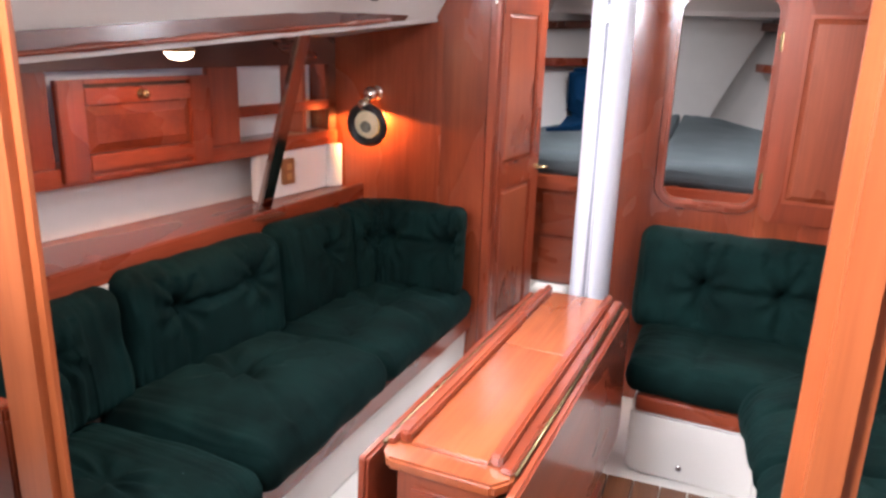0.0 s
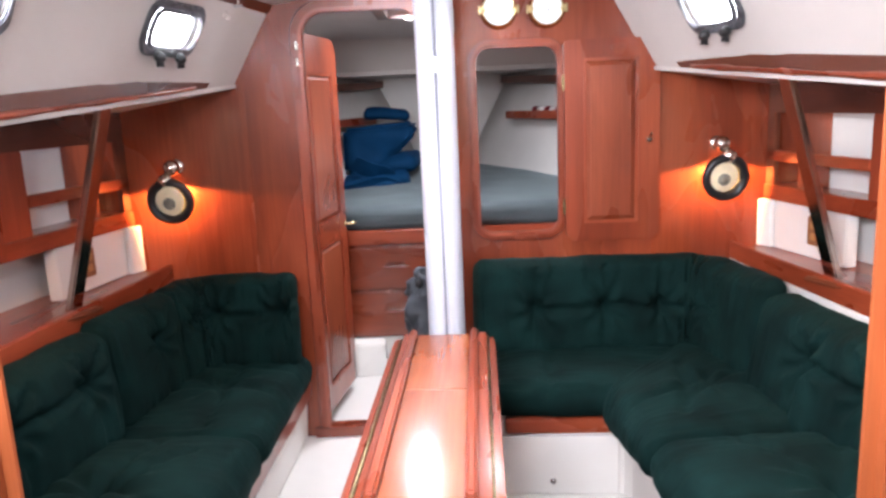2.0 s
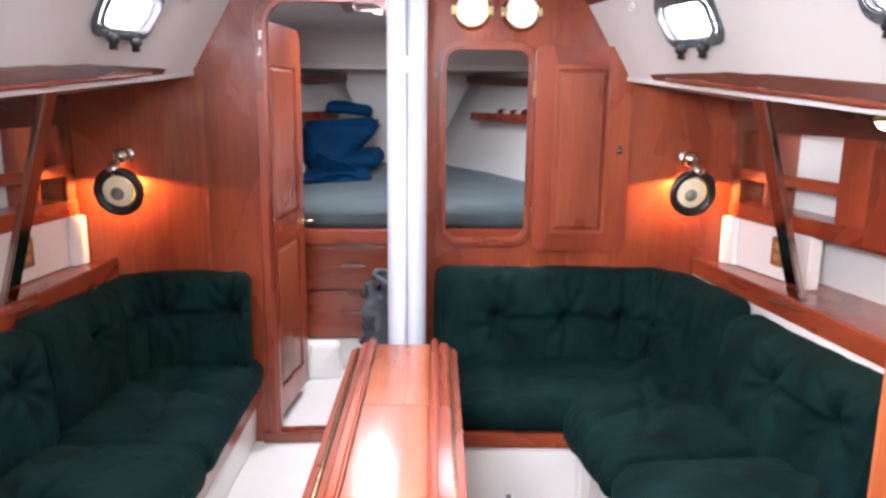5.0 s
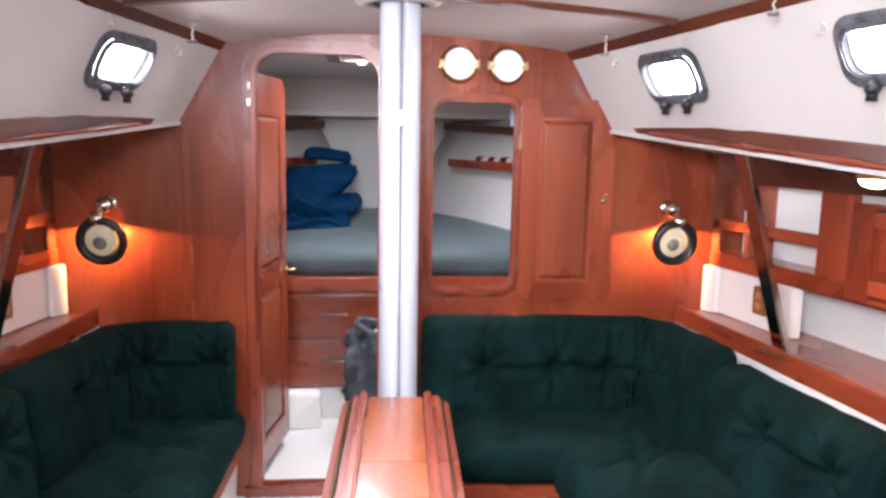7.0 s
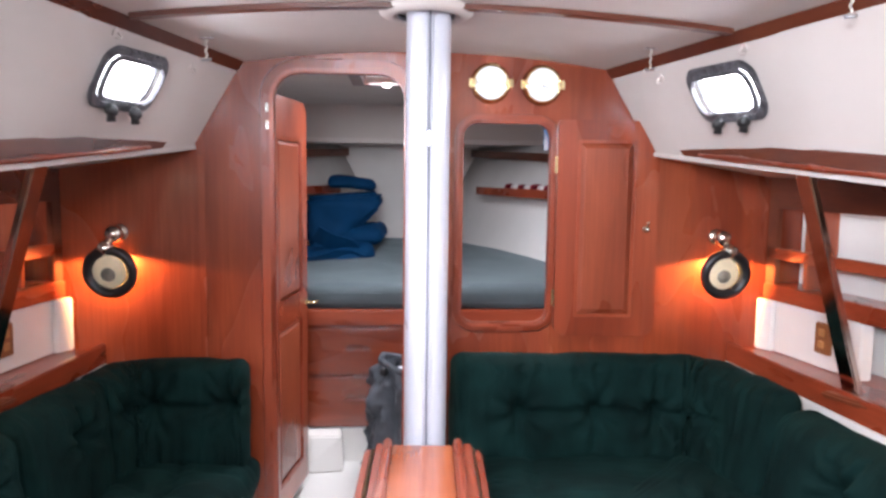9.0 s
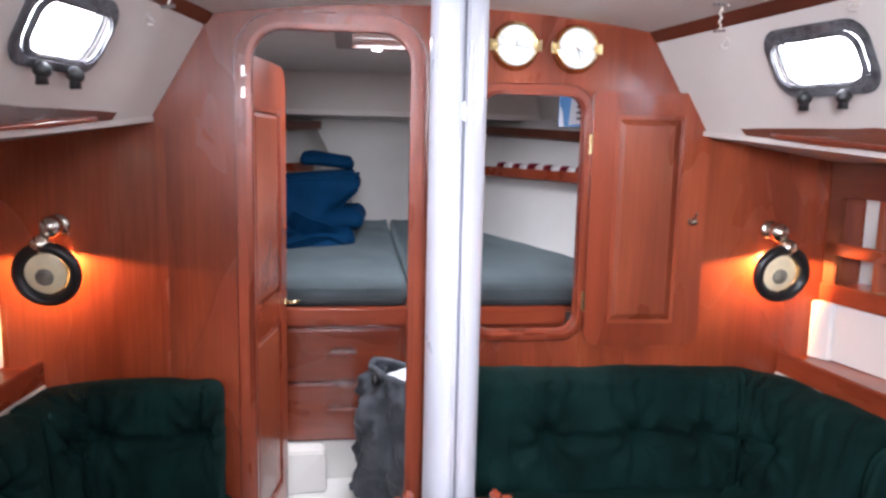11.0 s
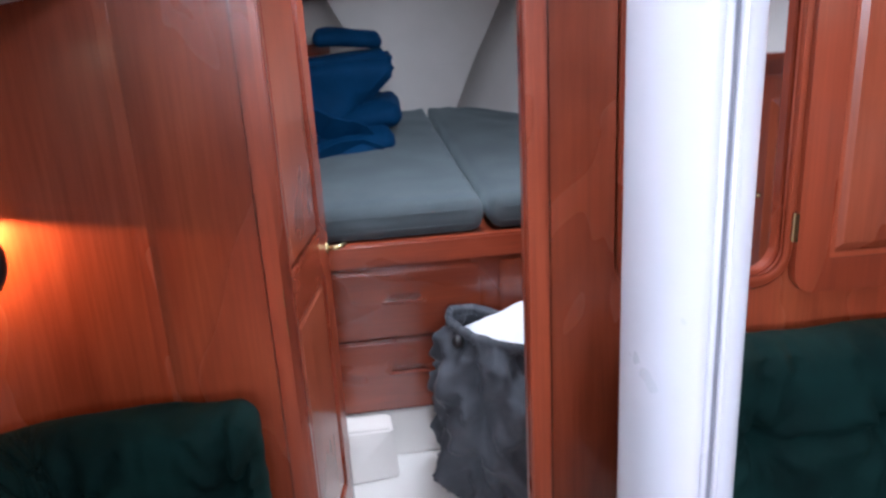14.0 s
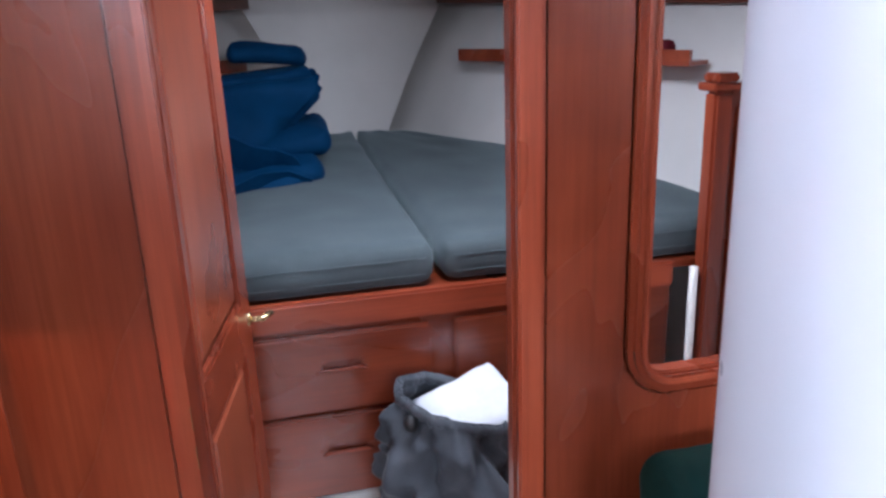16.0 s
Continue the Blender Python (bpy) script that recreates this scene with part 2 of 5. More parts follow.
def ring(outer, inner, vec, w=0.003):
    """A frame between two loops of equally many points."""
    bm = bmesh.new()
    n = len(outer)
    d = Vector(vec)
    a, b = [bm.verts.new(p) for p in outer], [bm.verts.new(p) for p in inner]
    c, e = [bm.verts.new(Vector(p) + d) for p in outer], [bm.verts.new(Vector(p) + d) for p in inner]
    for i in range(n):
        j = (i + 1) % n
        for q in ((a[i], a[j], b[j], b[i]), (c[i], e[i], e[j], c[j]), (a[i], c[i], c[j], a[j]), (b[i], b[j], e[j], e[i])):
            bm.faces.new(q)
    bmesh.ops.recalc_face_normals(bm, faces=bm.faces)
    return soften(bm, w)


def frame_of(d):
    d = Vector(d).normalized()
    s = d.cross(Vector((0, 0, 1)))
    if s.length < 1e-3:
        s = Vector((1, 0, 0))
    s.normalize()
    return s, s.cross(d).normalized()


def tube(points, r, n=10, flat=1.0, cap=True):
    """A round or oval bar along points; r is one radius or one for each point."""
    bm = bmesh.new()
    pts = [Vector(p) for p in points]
    rs = r if isinstance(r, (list, tuple)) else [r] * len(pts)
    rows = []
    for i, p in enumerate(pts):
        d = pts[min(i + 1, len(pts) - 1)] - pts[max(i - 1, 0)]
        s, u = frame_of(d)
        rows.append([bm.verts.new(p + s * (rs[i] * math.cos(2 * math.pi * k / n)) + u * (rs[i] * flat * math.sin(2 * math.pi * k / n))) for k in range(n)])
    for a, b in zip(rows, rows[1:]):
        for k in range(n):
            bm.faces.new((a[k], a[(k + 1) % n], b[(k + 1) % n], b[k]))
    if cap:
        bm.faces.new(rows[0][::-1])
        bm.faces.new(rows[-1])
    bmesh.ops.recalc_face_normals(bm, faces=bm.faces)
    return bm


def lathe(profile, m, n=32):
    """A turned shape from (radius, height) pairs round the z axis, laid at the pose m."""
    bm = bmesh.new()
    rows = []
    for r, z in profile:
        if r < 1e-6:
            rows.append([bm.verts.new((0, 0, z))])
        else:
            rows.append([bm.verts.new((r * math.cos(2 * math.pi * k / n), r * math.sin(2 * math.pi * k / n), z)) for k in range(n)])
    for a, b in zip(rows, rows[1:]):
        for k in range(n):
            q = [a[k % len(a)], a[(k + 1) % len(a)], b[(k + 1) % len(b)], b[k % len(b)]]
            q = [v for i, v in enumerate(q) if v not in q[:i]]
            if len(q) > 2:
                bm.faces.new(q)
    bmesh.ops.recalc_face_normals(bm, faces=bm.faces)
    bmesh.ops.transform(bm, matrix=m, verts=bm.verts)
    return bm


def join(*bms):
    """Several bmeshes as one part."""
    out = bms[0]
    for b in bms[1:]:
        me = bpy.data.meshes.new("tmp")
        b.to_mesh(me)
        b.free()
        out.from_mesh(me)
        bpy.data.meshes.remove(me)
    return out


def smoothstep(a, b, t):
    t = max(0.0, min(1.0, (t - a) / (b - a)))
    return t * t * (3 - 2 * t)


def padding(L, H, T, r, warp, buttons=(), creases=(), puff=0.02, fold=0.004, seed=0, nx=44, ny=26, nz=5):
    """A stuffed cushion: a rounded slab L x H x T, its +z face tufted, laid out by warp(x, y, z)."""
    def lin(n, half):
        k = np.linspace(-1, 1, n)
        return np.sign(k) * (1 - (1 - np.abs(k)) ** 1.35) * half
    xs, ys, zs = lin(nx, L / 2), lin(ny, H / 2), np.linspace(-T / 2, T / 2, nz)
    bm, seen = bmesh.new(), {}
    off = Vector((seed * 3.7, seed * 1.9, seed * 5.3))

    def vert(x, y, z):
        key = (round(x, 6), round(y, 6), round(z, 6))
        if key in seen:
            return seen[key]
        c = Vector((x, y, z))
        q = Vector((max(-(L / 2 - r), min(L / 2 - r, x)), max(-(H / 2 - r), min(H / 2 - r, y)), max(-(T / 2 - r), min(T / 2 - r, z))))
        d = c - q
        p = q + d.normalized() * r if d.length > 1e-9 else c
        front = smoothstep(-T / 2, T / 2, z)
        ex, ey = 1 - abs(2 * x / L) ** 4, 1 - abs(2 * y / H) ** 4
        k = puff * max(0, ex) * max(0, ey)
        for bx, by, dep, rad in buttons:
            dx, dy = x - bx, y - by
            dd = math.hypot(dx, dy)
            k -= dep * math.exp(-(dd / rad) ** 2)
            ang = math.atan2(dy, dx)
            k += fold * 1.2 * math.sin(ang * 7 + bx * 40 + seed) * math.exp(-((dd - rad * 1.4) / (rad * 1.3)) ** 2)
        for x0, y0, x1, y1, dep, wid in creases:
            vx, vy = x1 - x0, y1 - y0
            t = max(0, min(1, ((x - x0) * vx + (y - y0) * vy) / (vx * vx + vy * vy)))
            wob = 0.012 * noise.noise(Vector((t * 6, seed, 1)))
            dd = math.hypot(x - x0 - t * vx + wob, y - y0 - t * vy + wob)
            k -= dep * math.exp(-(dd / wid) ** 2)
        edge = max(abs(2 * x / L) ** 3, abs(2 * y / H) ** 3)
        k += fold * (noise.noise(Vector((x * 24, y * 6, seed))) * 0.7 + noise.noise(Vector((x * 46, y * 7, seed + 9))) * 0.75) * (0.14 + 1.7 * edge)
        k += 0.006 * noise.noise(Vector((x * 5, y * 5, z * 5)) + off)
        p = p + Vector((0, 0, 1)) * (k * front)
        side = 0.006 * noise.noise(Vector((x * 9, y * 9, z * 14)) + off)
        p = p + Vector((side if abs(x) > L / 2 - r else 0, side if abs(y) > H / 2 - r else 0, 0))
        seen[key] = bm.verts.new(warp(p.x, p.y, p.z))
        return seen[key]

    def sheet(us, vs, at):
        for i in range(len(us) - 1):
            for j in range(len(vs) - 1):
                f = [vert(*at(us[a], vs[b])) for a, b in ((i, j), (i + 1, j), (i + 1, j + 1), (i, j + 1))]
                if len(set(f)) == 4:
                    bm.faces.new(f)

    for s in (-1, 1):
        sheet(xs, ys, lambda u, v: (u, v, s * T / 2))
        sheet(xs, zs, lambda u, v: (u, s * H / 2, v))
        sheet(ys, zs, lambda u, v: (s * L / 2, u, v))
    bmesh.ops.recalc_face_normals(bm, faces=bm.faces)
    return bm


class Plan:
    """A smooth line in plan, by length."""
    def __init__(self, pts, rounds=3):
        pts = [Vector((x, y, 0)) for x, y in pts]
        for _ in range(rounds):
            q = [pts[0]]
            for a, b in zip(pts, pts[1:]):
                q += [a.lerp(b, 0.25), a.lerp(b, 0.75)]
            pts = q + [pts[-1]]
        self.p, self.d = pts, [0]
        for a, b in zip(pts, pts[1:]):
            self.d.append(self.d[-1] + (b - a).length)
        self.length = self.d[-1]

    def at(self, s):
        i = 0
        while i < len(self.d) - 2 and self.d[i + 1] < s:
            i += 1
        t = (s - self.d[i]) / max(1e-9, self.d[i + 1] - self.d[i])
        a, b = self.p[i], self.p[i + 1]
        j, k = max(0, i - 1), min(len(self.p) - 1, i + 2)
        d = (self.p[k] - self.p[j]).normalized()
        return a + (b - a) * t, d

# ---- the setting ----
def roof_x(y):
    return 0.64 - 0.25 * min(0, y)


def side_x(y):
    return 0.815 - 0.215 * min(0, y)


def top_z(y, x=0.0):
    e = 1.757 - 0.03 * min(0, y)
    return e + 0.048 * (1 - (x / roof_x(y)) ** 2)


def shelf_z(y):
    return 1.457 + 0.10 * y


def wall_x(y):
    return 1.26 - 0.17 * y


AFT = -3.6


def bulkhead_outline(y):
    pts = [(-1.62, y, 0.0), (1.62, y, 0.0), (1.62, y, 1.36), (0.815, y, 1.457), (0.64, y, 1.757)]
    pts += [(0.64 - 1.28 * i / 12, y, top_z(0, 0.64 - 1.28 * i / 12)) for i in range(1, 12)]
    return pts + [(-0.64, y, 1.757), (-0.815, y, 1.457), (-1.62, y, 1.36)]


DOOR = (-0.534, -0.078, 0.045, 1.727)
WIN = (0.127, 0.447, 0.840, 1.565)
GAP = 0.005
door_hole = rrect(DOOR[0] - 0.042 - GAP, DOOR[1] + 0.042 + GAP, DOOR[2] - 0.042 - GAP + 0.003, DOOR[3] + 0.042 + GAP, (0.05, 0.05, 0.136, 0.136), 0.0)
win_hole = rrect(WIN[0] - 0.026 - GAP, WIN[1] + 0.026 + GAP, WIN[2] - 0.026 - GAP, WIN[3] + 0.026 + GAP, 0.086, 0.0)
single("wall_bulkhead", prism(bulkhead_outline(0.0), (0, 0.024, 0), 0.0, (door_hole, win_hole)), BZ, (0, 0, 0), "varnished cherry veneer main bulkhead with rounded doorway and window opening", "wall", kind="structure")


def half_round_frame(name, x0, x1, z0, z1, r, wid, label):
    """A moulded frame of two steps round an opening in the bulkhead."""
    t = thing(name, ((x0 + x1) / 2, 0, z0), label, "trim", kind="structure")
    rr = r if isinstance(r, tuple) else (r,) * 4
    big = tuple(q + wid for q in rr)
    mid = tuple(q + wid * 0.5 for q in rr)
    part("moulding", ring(rrect(x0 - wid, x1 + wid, z0 - wid, z1 + wid, big, 0.012), rrect(x0, x1, z0, z1, rr, 0.012), (0, -0.026, 0), 0.009), WZ, t)
    part("inner_bead", ring(rrect(x0 - wid * .30, x1 + wid * .30, z0 - wid * .30, z1 + wid * .30, tuple(q + wid * .3 for q in rr), -0.012), rrect(x0 + .003, x1 - .003, z0 + .003, z1 - .003, tuple(max(.004, q - .003) for q in rr), -0.012), (0, -0.007, 0), 0.003), WZ, t)
    part("lining", ring(rrect(x0 - wid - .012, x1 + wid + .012, z0 - wid - .012, z1 + wid + .012, tuple(q + wid + .012 for q in rr), 0.0125), rrect(x0 + .002, x1 - .002, z0 + .002, z1 - .002, tuple(max(.004, q - .002) for q in rr), 0.0125), (0, 0.030, 0), 0.003), WZ, t)
    return t


df = half_round_frame("door_frame", *DOOR, (0.012, 0.012, 0.09, 0.09), 0.042, "rounded cherry door frame moulding on the bulkhead")
for z in (0.893, 0.833):
    part("hinge_plate", box(-0.548, -0.538, -0.0158, -0.0138, z - 0.018, z + 0.018, 0.0006, 1), HINGE, df, "small tarnished hinge plate")
for z in (1.603, 1.543):
    part("hinge_plate", box(-0.560, -0.548, -0.0158, -0.0138, z - 0.016, z + 0.016, 0.0006, 1), NICKEL, df, "bright nickel hinge plate")
half_round_frame("window_frame", *WIN, 0.055, 0.026, "rounded cherry frame of the interior window opening")
single("baseboard", box(-0.60, -0.05, -0.022, 0.0, 0.0, 0.044, 0.004), WX, (-0.3, 0, 0), "cherry door sill at the foot of the bulkhead", "sill", kind="structure")
for x in (-0.785, 0.80):
    single("trim", box(x - 0.012, x + 0.012, -0.0014, 0.0, 0.3, 1.44, 0.0006, 1), BZ, (x, 0, 0.3), "slim veneer joint strip on the bulkhead", "trim", kind="structure")


def lofted(fa, fb, ys, thick):
    """A sheet between two lines over y, with thickness."""
    bm = bmesh.new()
    rows = [[bm.verts.new(f(y)) for f in (fa, fb)] for y in ys]
    for a, b in zip(rows, rows[1:]):
        bm.faces.new((a[0], a[1], b[1], b[0]))
    r = bmesh.ops.extrude_face_region(bm, geom=bm.faces[:])
    bmesh.ops.translate(bm, verts=[g for g in r["geom"] if isinstance(g, bmesh.types.BMVert)], vec=thick)
    bmesh.ops.recalc_face_normals(bm, faces=bm.faces)
    return bm


YS = [-0.001 + (AFT + 0.001) * i / 18 for i in range(19)]


def ceiling_mesh():
    bm = bmesh.new()
    rows = []
    for y in YS:
        rx = roof_x(y)
        rows.append([bm.verts.new((rx * k / 8, y, top_z(y, rx * k / 8))) for k in range(-8, 9)])
    for a, b in zip(rows, rows[1:]):
        for k in range(16):
            bm.faces.new((a[k], a[k + 1], b[k + 1], b[k]))
    r = bmesh.ops.extrude_face_region(bm, geom=bm.faces[:])
    bmesh.ops.translate(bm, verts=[g for g in r["geom"] if isinstance(g, bmesh.types.BMVert)], vec=(0, 0, 0.05))
    bmesh.ops.recalc_face_normals(bm, faces=bm.faces)
    return bm


single("ceiling", ceiling_mesh(), LINER, (0, 0, 0), "white vinyl cambered cabin headliner", "ceiling", kind="structure", smooth=False)

PORTS = (-0.53, -1.29, -2.1)


def side_point(s, y, z):
    """A point of the sloped cabin side."""
    zt, zb = top_z(y, roof_x(y)), shelf_z(0)
    k = (z - zb) / (zt - zb)
    return Vector((s * (side_x(y) + (roof_x(y) - side_x(y)) * k), y, z))


def port_loop(s, yc, hy, hz, r, out):
    """A rounded rectangle on the cabin side, pushed outboard."""
    zc = 1.624 - 0.012 * yc
    nrm = Vector((s, 0.1, 0.5)).normalized()
    return [side_point(s, yc + (p[0]), zc + p[2]) + nrm * out for p in rrect(-hy, hy, -hz, hz, r, 0)]


def cabin_side(s):
    lo = [side_point(s, y, 1.463 + 0.085 * y) for y in YS]
    hi = [side_point(s, y, top_z(y, roof_x(y)) + 0.01) for y in YS]
    holes = [port_loop(s, yc, 0.125, 0.058, 0.04, 0.0) for yc in PORTS]
    return prism([*lo, *hi[::-1]], (s * 0.05, 0, 0.02), 0.0, holes)


for s, nm in ((-1, "wall_port_side"), (1, "wall_starboard_side")):
    single(nm, cabin_side(s), LINER, (s * 0.9, -1.5, 1.4), "off-white vinyl cabin side with opening ports", "wall", kind="structure")
    # dark batten between cabin side and ceiling
    pts = [Vector((s * (roof_x(y) + 0.004), y, top_z(y, roof_x(y)) - 0.012)) for y in YS]
    bm = bmesh.new()
    rows = []
    for p in pts:
        rows.append([bm.verts.new(p + Vector(q)) for q in ((-0.014 * s, 0, 0.012), (0.008 * s, 0, -0.020), (0.022 * s, 0, -0.016), (0.012 * s, 0, 0.018))])
    for a, b in zip(rows, rows[1:]):
        for k in range(4):
            bm.faces.new((a[k], a[(k + 1) % 4], b[(k + 1) % 4], b[k]))
    bm.faces.new(rows[0]), bm.faces.new(rows[-1][::-1])
    bmesh.ops.recalc_face_normals(bm, faces=bm.faces)
    single("trim", soften(bm, 0.003), DKY, (s * 0.7, -0.5, 1.75), "dark mahogany batten along the edge of the headliner", "trim", kind="structure")
    # hull behind the lockers
    ys = [0.0, AFT]
    single("wall_hull", lofted(lambda y: (s * (wall_x(y) + 0.20), y, 0.0), lambda y: (s * (wall_x(y) + 0.20), y, 1.50), ys, (s * 0.05, 0, 0)), GELW, (s * 1.4, -1.5, 0), "white hull side behind the lockers", "wall", kind="structure")

# transverse battens on the headliner
for yb in (-0.655, -1.75):
    rx = roof_x(yb)
    n = 16
    bm = bmesh.new()
    rows = []
    for k in range(n + 1):
        x = -rx + 0.02 + (2 * rx - 0.04) * k / n
        z = top_z(yb, x)
        rows.append([bm.verts.new((x, yb + q, z + h)) for q, h in ((-0.022, 0.004), (-0.018, -0.012), (0.018, -0.012), (0.022, 0.004))])
    for a, b in zip(rows, rows[1:]):
        for k in range(4):
            bm.faces.new((a[k], a[(k + 1) % 4], b[(k + 1) % 4], b[k]))
    bm.faces.new(rows[0]), bm.faces.new(rows[-1][::-1])
    bmesh.ops.recalc_face_normals(bm, faces=bm.faces)
    single("trim", bm, DKX, (0, yb, 1.8), "dark mahogany batten across the headliner", "trim", kind="structure")

single("floor", prism([(-1.7, AFT, -0.04), (1.7, AFT, -0.04), (1.7, 3.2, -0.04), (-1.7, 3.2, -0.04)], (0, 0, 0.04)), GEL, (0, 0, -0.04), "white moulded cabin sole pan", "floor", kind="structure")
single("wall_aft", prism([(-1.9, AFT, 0), (1.9, AFT, 0), (1.9, AFT, 1.95), (-1.9, AFT, 1.95)], (0, -0.05, 0), 0.0, ([(-0.35, AFT, 1.0), (0.35, AFT, 1.0), (0.35, AFT, 1.85), (-0.35, AFT, 1.85)],)), LINER, (0, AFT, 0), "plain white aft wall with the companionway opening", "wall", kind="structure")

# wooden sole boards
def sole_boards():
    t = thing("sole_panel", (0.15, -1.6, 0.0), "dark teak sole boards under the table", "floor", kind="structure")
    w = 0.085
    for i in range(12):
        x0 = -0.40 + i * w
        y1 = -0.62 if x0 > -0.14 else -0.62 - 0.62 * (-0.14 - x0) / 0.28
        part("plank", box(x0, x0 + w - 0.004, -3.4, y1, 0.004, 0.016, 0.0015, 1), SOLE, t)


sole_boards()

# ---- mast and its collar ----
def mast():
    t = thing("mast", (-0.013, -0.44, 0.0), "white painted aluminium mast with a luff groove, standing through the cabin", "mast")
    n, bm = 48, bmesh.new()
    a, b = 0.061, 0.094
    rows = []
    for z in (0.0, 0.6, 1.2, 1.95):
        row = []
        for k in range(n):
            q = 2 * math.pi * k / n
            c, s_ = math.cos(q), math.sin(q)
            x, y = a * math.copysign(abs(c) ** 0.85, c), b * math.copysign(abs(s_) ** 0.85, s_)
            if abs(q - 1.5 * math.pi) < 0.02:
                y += 0.012
            row.append(bm.verts.new((-0.013 + x, -0.44 + y, z)))
        rows.append(row)
    for r0, r1 in zip(rows, rows[1:]):
        for k in range(n):
            bm.faces.new((r0[k], r0[(k + 1) % n], r1[(k + 1) % n], r1[k]))
    bmesh.ops.recalc_face_normals(bm, faces=bm.faces)
    ob = part("mast_tube", bm, MASTW, t, smooth=True)
    for dx in (-0.0068, 0.0068):
        part("groove_lip", tube([(-0.013 + dx, -0.534, 0.0), (-0.013 + dx, -0.534, 1.94)], 0.0042, 8), MASTW, t, smooth=True)
    # dark strip between the lips, the shade of the groove put into colour
    part("groove_shadow_gap", box(-0.0158, -0.0102, -0.5335, -0.526, 0.0, 1.94, 0.0005, 1), plain("groove_shade", (0.16, 0.165, 0.20), 0.6), t)
    part("cleat", box(-0.018, -0.009, -0.541, -0.533, 1.46, 1.50, 0.002), STEEL, t)
    t.matrix_world = Matrix.Translation((-0.022, -0.548, 0.0))
    c = thing("mast_collar", (-0.013, -0.42, 1.80), "white moulded ring round the mast at the headliner", "mast collar")
    prof = [(0.10, 0.02), (0.10, -0.005), (0.113, -0.014), (0.132, -0.010), (0.15, -0.002), (0.16, 0.02)]
    part("ring", lathe(prof, Matrix.Translation((-0.013, -0.42, top_z(-0.42) - 0.006)) @ Matrix.Diagonal((0.84, 0.98, 1, 1)), 40), LINER, c, smooth=True)
    part("rubber_boot", lathe([(0.096, 0.01), (0.096, -0.006), (0.101, -0.008), (0.103, 0.01)], Matrix.Translation((-0.013, -0.43, top_z(-0.42) - 0.008)) @ Matrix.Diagonal((0.78, 1.02, 1, 1)), 40), GASKET, c, smooth=True)
    c.matrix_world = Matrix.Translation((-0.030, -0.575, 1.805))


mast()

# ---- doors ----
def raised_panel(t, x0, x1, z0, z1, y, sgn, mat, depth=0.008, bev=0.028):
    """A raised and fielded panel on a face at y; sgn is the way it faces."""
    a = [(x0, y, z0), (x1, y, z0), (x1, y, z1), (x0, y, z1)]
    b = [(x0 + bev, y + sgn * depth, z0 + bev), (x1 - bev, y + sgn * depth, z0 + bev), (x1 - bev, y + sgn * depth, z1 - bev), (x0 + bev, y + sgn * depth, z1 - bev)]
    bm = bmesh.new()
    va, vb = [bm.verts.new(p) for p in a], [bm.verts.new(p) for p in b]
    vc = [bm.verts.new((p[0], y - sgn * 0.006, p[2])) for p in a]
    for i in range(4):
        j = (i + 1) % 4
        bm.faces.new((va[i], va[j], vb[j], vb[i]))
        bm.faces.new((vc[i], vc[j], va[j], va[i]))
    bm.faces.new(vb), bm.faces.new(vc[::-1])
    bmesh.ops.recalc_face_normals(bm, faces=bm.faces)
    return bm


def panel_door(name, w, h, base, panels, r, label, category, thick=0.026, hinges=(), both=True):
    """A framed door standing in its own x-z plane from the origin, its face towards -y; panels are (x0, x1, z0, z1)."""
    t = thing(name, (0, 0, 0), label, category)
    holes = [[(a, 0, c), (b, 0, c), (b, 0, d), (a, 0, d)] for a, b, c, d in panels]
    part("door_leaf", prism(rrect(0, w, 0, h, r, 0), (0, thick, 0), 0.0025, holes), WZ, t)
    for a, b, c, d in panels:
        part("panel_moulding", ring([(a, 0.002, c), (b, 0.002, c), (b, 0.002, d), (a, 0.002, d)], [(a + .012, 0.002, c + .012), (b - .012, 0.002, c + .012), (b - .012, 0.002, d - .012), (a + .012, 0.002, d - .012)], (0, 0.008, 0), 0.002), WZ, t)
        part("panel", raised_panel(t, a + 0.002, b - 0.002, c + 0.002, d - 0.002, 0.0185, -1, PZ, 0.015, 0.027), PZ, t)
        if both:
            part("panel", raised_panel(t, a + 0.002, b - 0.002, c + 0.002, d - 0.002, 0.0200, 1, PZ, 0.005, 0.020), PZ, t)
    return t


def fore_door():
    w, h = 0.463, 1.60
    t = panel_door("cabin_door", w, h, None, [(0.070, w - 0.075, 0.10, 0.72), (0.070, w - 0.075, 0.815, h - 0.15)], (0.01, 0.01, 0.07, 0.07), "open varnished cherry door with two raised panels, swung into the forward cabin", "door")
    part("door_handle", join(tube([(w - 0.02, 0.004, 0.768), (w - 0.02, -0.03, 0.768), (w + 0.012, -0.042, 0.768), (w + 0.02, -0.03, 0.760)], 0.006, 8), lathe([(0, 0), (0.014, 0), (0.014, 0.006), (0, 0.008)], pose(w - 0.02, 0.002, 0.768, 90))), BRASS, t, "small brass latch", True)
    part("latch_bolt", box(w - 0.004, w + 0.007, 0.006, 0.018, 0.752, 0.782, 0.002), BRASS, t)
    for z in (0.28, 0.62, 1.30):
        part("hinge", join(tube([(-0.006, -0.004, z - 0.03), (-0.006, -0.004, z + 0.03)], 0.005, 8), box(-0.004, 0.03, -0.002, 0.0, z - 0.03, z + 0.03, 0.0005, 1)), STEEL, t)
    ang = math.degrees(math.atan2(0.456, 0.070))
    t.matrix_world = pose(-0.552, 0.058, 0.062, 0, 0, ang)


fore_door()


